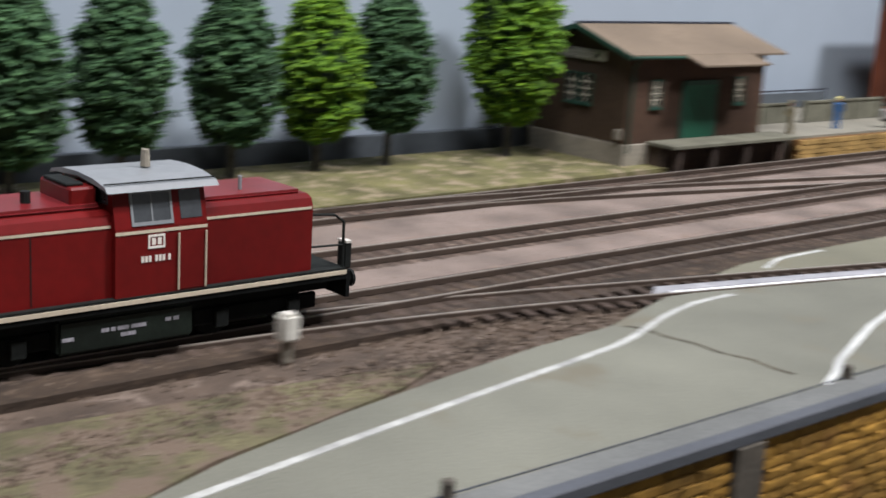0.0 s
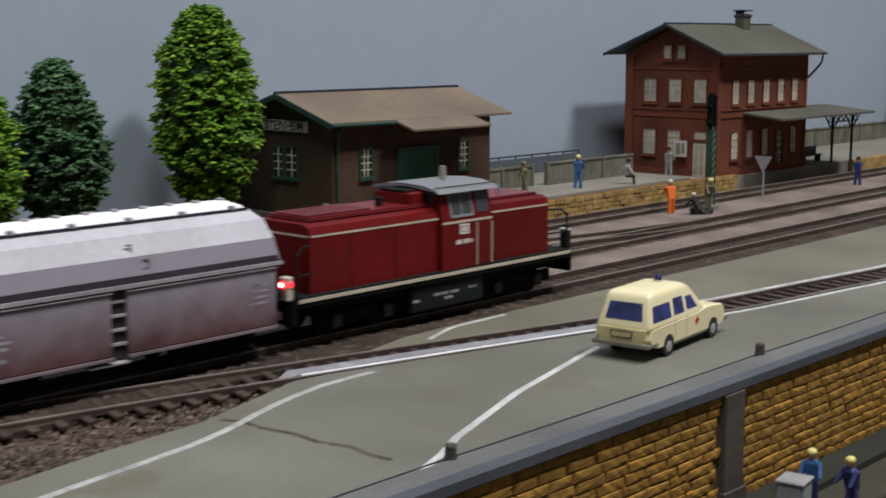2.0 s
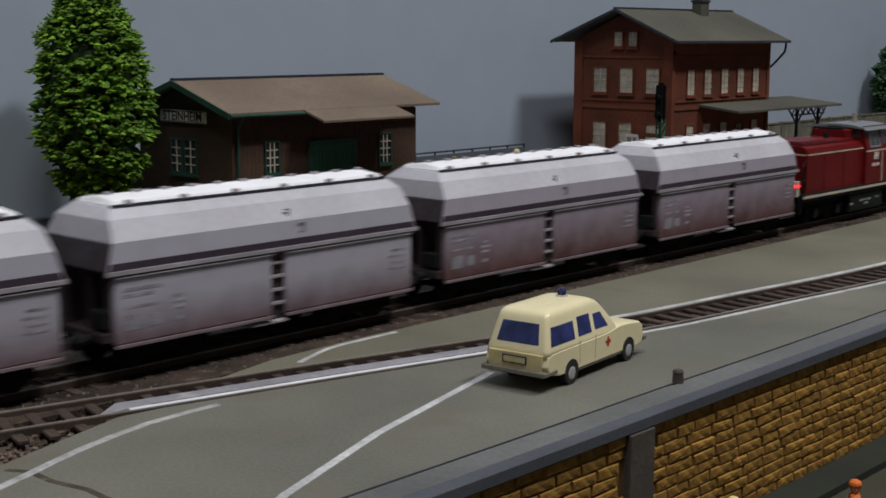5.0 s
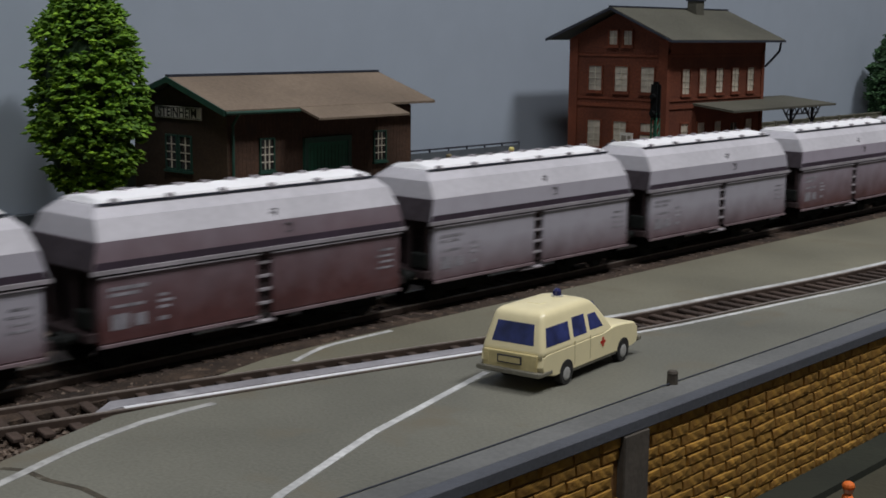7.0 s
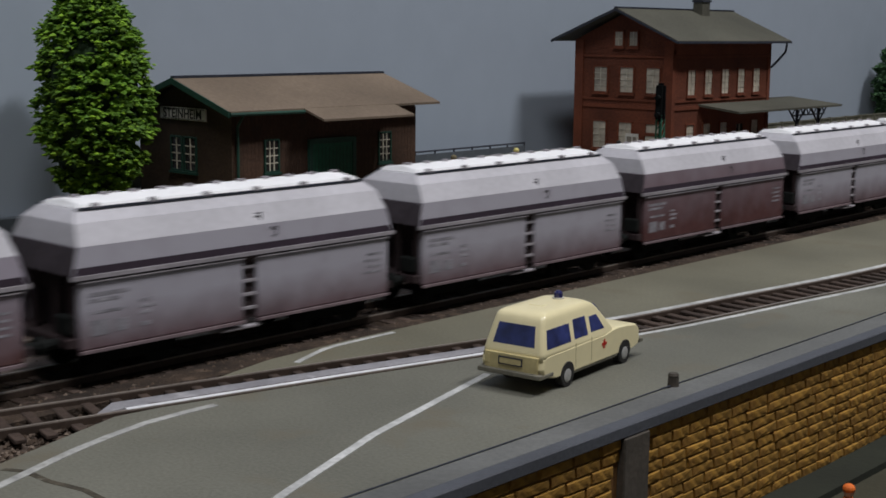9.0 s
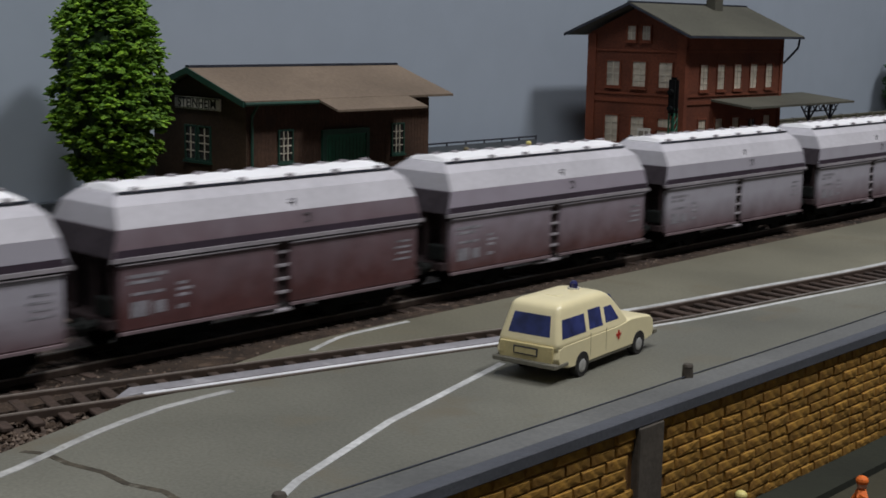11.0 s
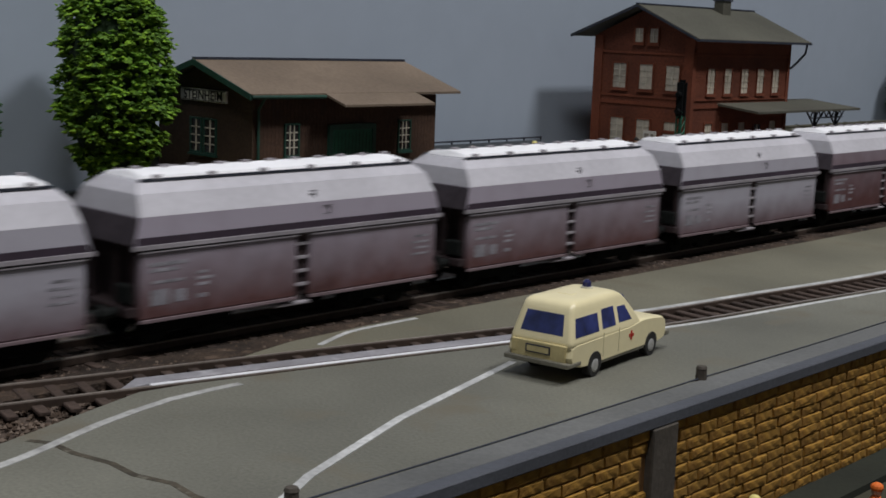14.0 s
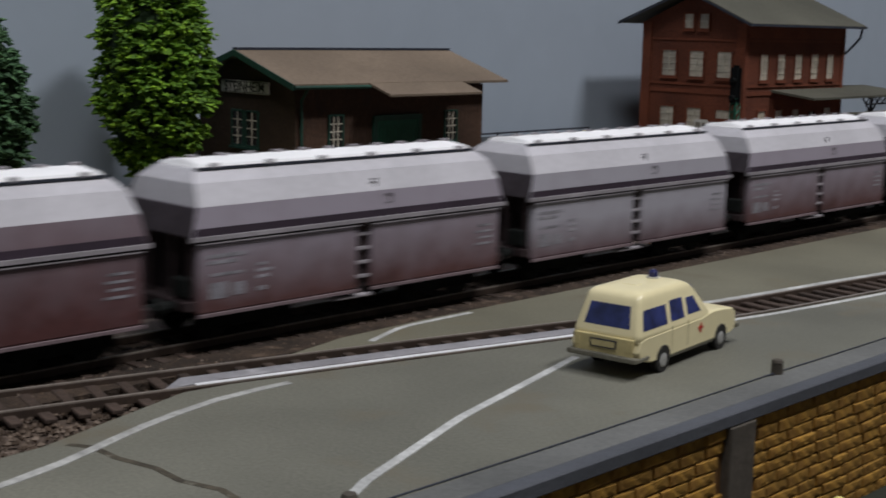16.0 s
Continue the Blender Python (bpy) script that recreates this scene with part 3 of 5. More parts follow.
    part("door_frame", box(box(box(B(), -31.1, -30.95, 49.05, 49.25, 1.1, 3.9), -31.1, -30.95, 51.5, 51.7, 1.1, 3.9), -31.1, -30.95, 49.25, 51.5, 3.7, 3.92), M_DKGREEN, s)
    b = part("name_board", bevel(box(B(), -35.65, -32.62, 45.03, 45.12, 4.72, 5.22), 0.02, 1), M_SIGN, s, "white station name board with dark letters")
    cu = bpy.data.curves.new("lettering", "FONT")
    cu.body, cu.size, cu.align_x, cu.align_y, cu.extrude = "STEINHEIM", 0.52 * K, "CENTER", "CENTER", 0.004 * K
    cu.offset, cu.space_character = 0.011 * K, 1.02
    cu.materials.append(M_INK)
    tx = new("lettering", cu)
    tx.parent = b
    tx.matrix_local = pose(-34.13 * K, 45.02 * K, 4.965 * K, 90, 0, 0)
    part("border", box(box(B(), -35.6, -32.67, 45.02, 45.03, 5.165, 5.19), -35.6, -32.67, 45.02, 45.03, 4.75, 4.775), M_INK, b)
    part("meter_box", bevel(box(B(), -31.6, -31.2, 44.95, 45.1, 1.2, 1.7), 0.02, 1), M_PLINTH, s, "small grey box on the corner")
    dk = thing("loading_dock", 0, 0, 0, 0, "weathered dark wooden loading dock beside the shed", "loading dock")
    part("deck", bevel(box(B(), -31.0, -29.2, 46.6, 56.4, 0.95, 1.12), 0.02, 1), M_FENCE, dk)
    for y in (47.2, 49.8, 52.4, 55.2):
        part("support", box(B(), -29.6, -29.3, y - 0.15, y + 0.15, -0.2, 0.95), M_SLEEPER, dk)
    part("skirt", box(B(), -30.95, -30.0, 46.8, 56.2, -0.2, 0.94), M_SLEEPER, dk)


def build_station():
    s = thing("station_building", 0, 0, 0, 0, "red brick two-storey station building with grey roof", "station building")
    part("wall", house_shell(B(), -36.0, -29.6, 73.9, 84.3, 0.6, 8.0, -32.8, 9.45), M_BRICKRED, s)
    for z0, z1 in ((0.6, 1.15), (4.2, 4.4), (4.62, 4.75), (7.0, 7.12)):
        bd = box(B(), -36.06, -29.54, 73.84, 84.36, z0, z1)
        part("brick_band", bd, M_BRICKTRIM, s, "raised brick band")
    for x, y in ((-35.8, 73.85), (-29.8, 73.85), (-29.8, 84.1)):
        part("corner_pilaster", box(B(), x - 0.3, x + 0.27, y - 0.03, y + 0.28, 0.62, 7.95), M_BRICKTRIM, s)
    part("eave_band", box(box(B(), -29.6, -29.5, 73.86, 84.3, 7.45, 7.95), -29.6, -29.53, 73.87, 84.3, 7.2, 7.45), M_BRICKTRIM, s)
    part("roof", roof_slab(B(), -32.8, 9.6, -28.75, 7.85, 73.0, 85.3, 0.11), M_ROOFGREY, s)
    part("roof", roof_slab(B(), -32.8, 9.6, -37.2, 7.85, 73.0, 85.3, 0.11), M_ROOFGREY, s)
    for xe in (-28.75, -37.2):
        part("bargeboard", roof_slab(B(), -32.8, 9.54, xe, 7.79, 72.96, 73.05, 0.12), M_IRON, s)
    part("eave_board", box(B(), -28.78, -28.7, 73.0, 85.3, 7.81, 7.93), M_IRON, s)
    part("ridge", box(B(), -32.92, -32.68, 73.0, 85.3, 9.68, 9.76), M_IRON, s)
    ch = part("chimney", bevel(box(B(), -32.62, -31.98, 80.5, 81.35, 8.9, 10.35), 0.03, 1), M_ROOFGREY, s, "grey chimney")
    part("chimney_cap", box(box(box(B(), -32.68, -31.92, 80.44, 81.41, 10.15, 10.26), -32.6, -32.45, 80.52, 81.33, 10.26, 10.5), -32.7, -31.9, 80.42, 81.43, 10.5, 10.58), M_IRON, ch)
    br = B()
    pts = [(-29.5, 84.4, 6.4), (-29.4, 85.0, 6.8), (-29.1, 85.3, 7.3), (-29.0, 85.25, 7.8)]
    for a, b in zip(pts, pts[1:]):
        rod(br, a, b, 0.07, 6)
    part("downpipe", br, M_IRON, s)
    gx = ((-34.72, -33.85), (-32.95, -32.1), (-31.22, -30.38))
    for a, b in gx:
        window(s, "y", 73.87, a, b, 5.1, 6.45, 2, 4, M_BRICKTRIM, M_PANE, -1)
    for a, b in gx[:2]:
        window(s, "y", 73.87, a, b, 1.95, 3.42, 2, 4, M_BRICKTRIM, M_PANE, -1)
    for a, b in ((-33.38, -32.85), (-32.42, -31.88)):
        window(s, "y", 73.87, a, b, 7.65, 8.4, 2, 2, M_BRICKTRIM, M_PANE, -1)
    d = part("door", bevel(box(B(), -31.15, -30.3, 73.78, 73.88, 0.75, 2.75), 0.02, 1), M_WINCREAM, s, "cream panelled door")
    part("door_panel", box(box(B(), -31.05, -30.78, 73.77, 73.79, 0.9, 2.6), -30.68, -30.4, 73.77, 73.79, 0.9, 2.6), M_PANE, d)
    window(s, "y", 73.87, -31.15, -30.3, 2.95, 3.4, 3, 1, M_BRICKTRIM, M_PANE, -1)
    for y in (75.4, 77.15, 78.95, 80.7, 82.45):
        window(s, "x", -29.6, y, y + 0.75, 5.0, 6.35, 2, 4, M_BRICKTRIM, M_PANE, 1)
        if y < 79 or y > 82:
            window(s, "x", -29.6, y, y + 0.75, 1.75, 3.35, 2, 4, M_BRICKTRIM, M_PANE, 1)
        else:
            window(s, "x", -29.6, y, y + 0.8, 0.9, 3.2, 2, 5, M_BRICKTRIM, M_PANEDK, 1, sill=False)
    sg = part("notice_board", box(B(), -32.25, -31.45, 73.5, 73.6, 1.9, 2.85), M_SIGN, s, "white notice board")
    part("notice", box(box(B(), -32.15, -31.85, 73.48, 73.5, 2.0, 2.7), -31.75, -31.55, 73.48, 73.5, 2.1, 2.7), M_PLINTH, sg)

    c = thing("platform_canopy", 0, 0, 0, 0, "grey-roofed platform canopy on dark iron posts", "canopy")
    part("canopy_roof", loft(B(), [[(x, y, z) for x, z in ((-29.6, 4.35), (-27.0, 4.05), (-27.0, 4.17), (-29.6, 4.47))] for y in (76.6, 84.6)]), M_ROOFGREY, c)
    part("canopy_roof", loft(B(), [[(x, y, z) for x, z in ((-34.0, 4.0), (-30.5, 4.4), (-27.0, 4.05), (-27.0, 4.17), (-30.5, 4.52), (-34.0, 4.12))] for y in (84.62, 88.8)]), M_ROOFGREY, c)
    for x, y in ((-28.3, 85.6), (-28.3, 88.3), (-32.6, 85.6), (-32.6, 88.3)):
        p = part("post", rod(B(), (x, y, 0.7), (x, y, 4.1), 0.09, 8), M_IRON, c, "dark iron post")
        k = B()
        for sy in (-1, 1):
            rod(k, (x, y, 3.0), (x, y + sy * 1.1, 4.0), 0.055, 6)
        part("bracket", k, M_IRON, p)
    for x in (-28.3, -32.6):
        tr = B()
        rod(tr, (x, 85.0, 3.55), (x, 89.1, 3.55), 0.05, 6)
        rod(tr, (x, 85.0, 4.0), (x, 89.1, 4.0), 0.05, 6)
        for i in range(6):
            rod(tr, (x, 85.0 + i * 0.68, 3.55), (x, 85.34 + i * 0.68, 4.0), 0.04, 5)
            rod(tr, (x, 85.34 + i * 0.68, 4.0), (x, 85.68 + i * 0.68, 3.55), 0.04, 5)
        part("truss", tr, M_IRON, c, "dark iron lattice truss")
    bn = thing("platform_bench", -30.6, 87.2, 0.75, 0, "dark bench under the canopy", "bench")
    part("seat", box(B(), -0.25, 0.25, -1.2, 1.2, 0.42, 0.5), M_IRON, bn)
    part("backrest", box(B(), -0.3, -0.22, -1.2, 1.2, 0.5, 1.0), M_IRON, bn)
    for y in (-1.0, 1.0):
        part("leg", box(B(), -0.2, 0.2, y - 0.05, y + 0.05, 0, 0.42), M_IRON, bn)


def build_platform():
    solid("platform", polygon_slab(B(), [(-38.6, 71.5), (-29.55, 71.5), (-29.3, 76), (-29.3, 140), (-38.6, 140)], -0.3, 0.75), M_PLATFORM, "grey-brown gravelled station platform", "platform")
    solid("loading_ramp", polygon_slab(B(), [(-38.6, 56.6), (-29.75, 56.6), (-29.75, 71.4), (-38.6, 71.4)], -0.3, 0.98), M_PLATFORM, "raised earth yard beside the goods shed", "yard")
    edge = solid("platform_wall", box(B(), -29.75, -29.4, 56.6, 75.9, -0.3, 0.86), M_MORTAR, "low ochre stone wall along the loading yard", "wall")
    rng = random.Random(8)
    for r in range(4):
        y = 56.6 + (r % 2) * 0.3
        while y < 75.6:
            ln = rng.uniform(0.55, 1.0)
            bm = box(B(), -29.42, -29.3 + rng.uniform(0, 0.05), y, min(y + ln - 0.05, 75.8), -0.12 + r * 0.25, 0.1 + r * 0.25)
            part("stone", bm, M_EDGE, edge)
            y += ln
    far = solid("platform_wall", box(B(), -29.25, -28.9, 90, 128, -0.3, 0.8), M_EDGE, "ochre stone edge of the far platform", "wall")
    for (x, y0, y1, z, h) in ((-33.6, 56.8, 62.0, 0.98, 1.05), (-33.2, 62.6, 71.0, 0.98, 1.15), (-36.5, 91.5, 128, 0.75, 1.3)):
        f = thing("board_fence", x, y0, z, 0, "weathered grey-green board fence on the yard", "fence", "fences")
        n = int((y1 - y0) / 0.5)
        for i in range(n):
            part("board", box(B(), -0.03, 0.03, i * 0.5, i * 0.5 + 0.485, 0.02, h + 0.03 * ((i * 7) % 3)), M_FENCE, f)
        for i in range(0, n + 1, 5):
            part("post", box(B(), -0.12, 0.12, i * 0.5 - 0.08, i * 0.5 + 0.08, 0, h + 0.12), M_FENCE, f)
        part("top_rail", box(B(), -0.09, 0.09, 0, n * 0.5, h - 0.02, h + 0.08), M_FENCE, f)
    rl = thing("yard_railing", -37.9, 56.6, 0.98, 0, "dark low railing along the backdrop", "railing")
    part("rail", rod(B(), (0, 0, 1.1), (0, 15, 1.1), 0.05, 6), M_IRON, rl)
    part("panel", box(B(), -0.05, 0.05, 0, 15, 0.05, 0.95), M_DARKWALL, rl)
    for i in range(11):
        part("post", rod(B(), (0, i * 1.5, 0), (0, i * 1.5, 1.15), 0.05, 6), M_IRON, rl)


# ---- trees ----
def build_tree(x, y, h, w, base, leaf, seed, label, taper=0.8):
    rng = np.random.default_rng(seed)
    t = thing("tree", x, y, 0.0, 0, label, "tree", "trees before the backdrop")
    tr = rod(B(), (0, 0, -0.05), (0, 0, base + 0.5), 0.2, 8, 0.13)
    rod(tr, (0, 0, base + 0.5), (0.05, 0, h * 0.8), 0.13, 7, 0.04)
    for i in range(14):
        a, z = i * 2.4, base + 0.3 + i * (h - base) * 0.055
        rod(tr, (0, 0, z - 0.1), (0.6 * w * math.cos(a) * 0.5, 0.6 * w * math.sin(a) * 0.5, z + 0.5), 0.05, 5, 0.02)
    part("trunk", tr, M_TRUNK, t)
    def radius(u):
        return w / 2 * max(0.02, math.sin(math.pi * (0.03 + 0.965 * min(u, 1)) ** taper)) ** 0.55
    verts, faces, mats = [], [], []
    n = int(11 * 1000 * (h - base) * w / 30)
    clump = Vector((0, 0, base))
    lobes = [(rng.uniform(0, 6.28), rng.uniform(0, 1), rng.uniform(0.86, 1.1)) for _ in range(26)]
    for i in range(n):
        if i % 11 == 0:
            u, a = rng.random() ** 0.93, rng.uniform(0, 2 * math.pi)
        bump = 1.0
        for la, lu, ls in lobes:
            d = (abs((a - la + math.pi) % (2 * math.pi) - math.pi) / 0.55) ** 2 + ((u - lu) / 0.09) ** 2
            bump += (ls - 1) * math.exp(-d)
        rr = radius(u) * bump * (rng.uniform(0.8, 0.98) if i % 44 else rng.uniform(0.45, 0.8))
        rr *= 1 + 0.06 * math.sin(u * 40 + 1.5 * math.sin(a * 2 + seed))
        c = Vector((rr * math.cos(a), rr * math.sin(a), base + u * (h - base)))
        if i % 11:
            c = clump + Vector((rng.normal(0, 0.12), rng.normal(0, 0.12), rng.normal(0, 0.07)))
        else:
            clump = c
        s = rng.uniform(0.085, 0.18)
        out = (Vector((math.cos(a), math.sin(a), 0)) + 3.0 * (c - clump) + Vector((0, 0, rng.uniform(-0.7, 0.35)))).normalized()
        side = out.cross(Vector((0, 0, 1))).normalized()
        up = side.cross(out)
        b = len(verts)
        j = lambda: rng.uniform(0.65, 1.25)
        for p in (out * s * 1.25 * j(), -out * s * 0.6, side * s * j(), -side * s * j(), up * s * 0.55 * j(), -up * s * 0.5 * j()):
            verts.append(tuple((c + p) * K))
        for f in ((0, 2, 4), (2, 1, 4), (1, 3, 4), (3, 0, 4), (2, 0, 5), (1, 2, 5), (3, 1, 5), (0, 3, 5)):
            faces.append(tuple(b + k for k in f))
    me = bpy.data.meshes.new("crown")
    me.from_pydata(verts, [], faces)
    me.materials.append(leaf)
    o = new("crown", me)
    o.parent = t
    # Dark shell behind the leaves; the crown's inner shade is its colour.
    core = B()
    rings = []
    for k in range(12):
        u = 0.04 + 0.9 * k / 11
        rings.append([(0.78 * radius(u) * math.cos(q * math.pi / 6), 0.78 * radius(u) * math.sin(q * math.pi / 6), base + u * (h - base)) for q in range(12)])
    part("inner_crown", loft(core, rings), M_CORE, t, "dark shell coloured as the shade inside the crown", True)
    return t


def build_trees():
    for x, y, h, w, base, leaf, seed, label, *shape in (
            (-35.6, 17.3, 7.7, 4.1, 1.1, M_LEAFD, 1, "dark green egg-shaped model tree on the grass"),
            (-35.6, 21.7, 7.6, 3.75, 1.4, M_LEAFD, 2, "dark green egg-shaped model tree on the grass"),
            (-35.6, 26.6, 7.8, 3.65, 1.4, M_LEAFD, 3, "dark green egg-shaped model tree on the grass"),
            (-35.6, 30.8, 7.6, 3.7, 1.4, M_LEAFL, 4, "bright green egg-shaped model tree on the grass"),
            (-35.6, 34.6, 7.9, 3.7, 1.6, M_LEAFD, 5, "dark green egg-shaped model tree with a bare trunk"),
            (-35.4, 41.72, 10.1, 4.5, 1.55, M_LEAFL, 6, "tall bright green model tree beside the shed", 0.95),
            (-36.2, 118.5, 8.6, 4.7, 0.9, M_LEAFD, 7, "dark green model tree beyond the platform")):
        build_tree(x, y, h, w, base, leaf, seed, label, *shape)


# ---- the train ----
def rounded(bm, x0, x1, y0, y1, z0, z1, r):
    """A hood: a box with rounded upper long edges."""
    prof = [(x0, z0), (x1, z0), (x1, z1 - r), (x1 - r * 0.3, z1 - r * 0.3), (x1 - r, z1), (x0 + r, z1), (x0 + r * 0.3, z1 - r * 0.3), (x0, z1 - r)]
    return loft(bm, [[(x, y, z) for x, z in prof] for y in (y0, y1)])


def wheelset(parent, y, r, name="wheelset"):
    w = B()
    for s in (-0.74, 0.74):
        rod(w, (s - 0.07, y, r + 0.13), (s + 0.07, y, r + 0.13), r, 18)
        rod(w, (s * 0.93 - 0.02, y, r + 0.13), (s * 0.93 + 0.02, y, r + 0.13), r + 0.04, 18)
    rod(w, (-0.8, y, r + 0.13), (0.8, y, r + 0.13), 0.09, 8)
    return part(name, w, M_DKGREY, parent)


def buffers(parent, y, way, z=1.08):
    for s in (-0.87, 0.87):
        b = rod(B(), (s, y, z), (s, y + way * 0.42, z), 0.13, 10)
        rod(b, (s, y + way * 0.42, z), (s, y + way * 0.5, z), 0.24, 12)
        part("buffer", b, M_DKGREY, parent)


def build_loco():
    L = thing("diesel_locomotive", -18, 0, 0, 0, "dark red diesel locomotive with grey cab roof and cream stripes", "locomotive")
    fr = part("frame", bevel(box(B(), -1.5, 1.5, 0, 13.4, 1.24, 1.5), 0.03, 1), M_BLACK, L)
    for s in (-1, 1):
        part("stripe", box(B(), min(s * 1.5, s * 1.53), max(s * 1.5, s * 1.53), 0.05, 13.35, 1.4, 1.5), M_CREAM, fr, "cream frame stripe")
    part("walkway", box(B(), -1.48, 1.48, 0.05, 13.35, 1.5, 1.56), M_DKGREY, L)
    h1 = part("long_hood", rounded(B(), -1.3, 1.3, 0.75, 7.0, 1.55, 3.55, 0.28), M_RED, L, "long dark red engine hood")
    part("hood_top", bevel(box(B(), -0.95, 0.95, 1.1, 6.9, 3.53, 3.68), 0.07, 2), M_REDTOP, h1, "glossy raised hood lid, its red lightened for the sheen")
    for i in range(9):
        part("louvre", bevel(box(B(), -0.75, 0.75, 1.25 + i * 0.34, 1.47 + i * 0.34, 3.67, 3.74), 0.02, 1), M_REDTOP, h1)
    part("exhaust", rod(B(), (0.2, 5.2, 3.6), (0.2, 5.2, 3.95), 0.13, 10), M_DKGREY, h1)
    h2 = part("short_hood", rounded(B(), -1.3, 1.3, 9.75, 12.5, 1.55, 3.5, 0.28), M_RED, L, "short dark red hood")
    part("hood_top", bevel(box(B(), -0.95, 0.95, 9.85, 12.4, 3.48, 3.6), 0.06, 2), M_REDTOP, h2, "glossy raised hood lid, its red lightened for the sheen")
    part("horn", rod(B(), (0.4, 11.1, 3.6), (0.4, 11.1, 3.95), 0.05, 8), M_SILVER, h2)
    for s in (-1, 1):
        a, b = sorted((s * 1.3, s * 1.315))
        part("trim_line", box(box(B(), a, b, 0.8, 6.95, 3.18, 3.24), a, b, 9.8, 12.46, 3.15, 3.21), M_CREAM, h1, "thin cream trim line")
        for yy in (2.6, 4.75):
            part("door_seam", box(B(), a, b, yy, yy + 0.03, 1.6, 3.15), M_DKGREY, h1)
    part("hood_end_line", box(B(), -1.25, 1.25, 0.735, 0.75, 3.18, 3.24), M_CREAM, h1)
    part("hood_end_line", box(B(), -1.25, 1.25, 12.5, 12.515, 3.15, 3.21), M_CREAM, h2)
    cab = part("cab", loft(B(), [[(x, y, z) for x, z in ((-1.46, 1.5), (1.46, 1.5), (1.46, 3.15), (1.22, 4.12), (-1.22, 4.12), (-1.46, 3.15))] for y in (7.0, 9.75)]), M_RED, L, "dark red cab with slanted upper sides")
    for s in (-1, 1):
        a, b = sorted((s * 1.46, s * 1.475))
        part("trim_line", box(B(), a, b, 7.0, 9.75, 3.02, 3.09), M_CREAM, cab)
        dr = part("door", box(B(), a, b, 8.9, 9.68, 1.6, 2.98), M_RED, cab)
        for yy in (8.86, 9.7):
            part("handrail", rod(B(), (s * 1.5, yy, 1.6), (s * 1.5, yy, 2.95), 0.03, 6), M_CREAM, dr, "cream handrail")
        emb = part("emblem", box(box(box(box(B(), a, b + 0.004 * s, 7.95, 8.45, 2.65, 2.7), a, b + 0.004 * s, 7.95, 8.45, 2.92, 2.97), a, b + 0.004 * s, 7.95, 8.0, 2.7, 2.92), a, b + 0.004 * s, 8.4, 8.45, 2.7, 2.92), M_LETTER, cab, "white emblem frame")
        part("emblem_bar", box(box(B(), a, b + 0.004 * s, 8.06, 8.17, 2.73, 2.89), a, b + 0.004 * s, 8.23, 8.34, 2.73, 2.89), M_LETTER, emb)
        for yy in (7.75, 7.86, 7.97, 8.16, 8.27, 8.38, 8.55):
            part("number_bar", box(B(), a, b + 0.004 * s, yy, yy + 0.075, 2.34, 2.48), M_LETTER, cab)
        for k, (y0, y1) in enumerate(((7.55, 8.65), (8.95, 9.6))):
            def slanted(bm, p0, p1, z0, z1, d):
                f = lambda z: s * (1.46 - (z - 3.15) * 0.24 / 0.97 + d)
                ring = lambda z: [(f(z), p0, z), (f(z) - s * 0.03, p0, z), (f(z) - s * 0.03, p1, z), (f(z), p1, z)]
                return loft(bm, [ring(z0), ring(z1)])
            w = part("side_window", slanted(B(), y0, y1, 3.28, 3.92, 0.012), M_CABGLASS, cab, "dark cab window")
            if k == 0:
                fw = slanted(B(), y0 - 0.07, y1 + 0.07, 3.2, 3.28, 0.025)
                slanted(fw, y0 - 0.07, y1 + 0.07, 3.92, 4.0, 0.025)
                slanted(fw, y0 - 0.07, y0, 3.28, 3.92, 0.025)
                slanted(fw, y1, y1 + 0.07, 3.28, 3.92, 0.025)
                slanted(fw, (y0 + y1) / 2 - 0.02, (y0 + y1) / 2 + 0.02, 3.28, 3.92, 0.02)
                part("window_frame", fw, M_SILVER, w, "pale metal window frame")
    for yy, o in ((7.0, -1), (9.75, 1)):
        for x in (-0.68, 0.68):
            lo, hi = sorted((yy, yy + o * 0.02))
            part("end_window", box(B(), x - 0.42, x + 0.42, lo, hi, 3.66, 4.02), M_CABGLASS, cab)
    roof = [(-1.5, 4.0), (-1.36, 4.12), (-0.8, 4.23), (0, 4.27), (0.8, 4.23), (1.36, 4.12), (1.5, 4.0), (1.3, 4.06), (0, 4.17), (-1.3, 4.06)]
    rf = part("cab_roof", loft(B(), [[(x, y, z) for x, z in roof] for y in (6.75, 10.0)]), M_SILVER, L, "light grey curved cab roof")
    part("roof_seam", box(B(), 1.28, 1.31, 6.76, 9.99, 4.16, 4.19), M_DKGREY, rf)
    part("roof_dome", rod(B(), (0.1, 8.7, 4.3), (0.1, 8.7, 4.7), 0.14, 10, 0.11), M_PLINTH, rf, "small grey exhaust dome")
    fin = part("intake_box", bevel(box(B(), -0.8, 0.8, 6.1, 6.85, 3.5, 4.05), 0.05, 1), M_RED, L, "raised red intake box behind the cab")
    part("intake_cap", bevel(box(B(), -0.6, 0.6, 6.1, 6.6, 4.05, 4.12), 0.02, 1), M_DKGREY, fin, "dark intake cap")
    part("centre_beam", box(B(), -1.1, 1.1, 0.3, 13.1, 0.95, 1.26), M_BLACK, L)
    tank = part("tank", bevel(box(B(), -1.38, 1.38, 4.9, 8.5, 0.36, 1.2), 0.08, 2), M_TANK, L, "dark fuel tank with small white marks")
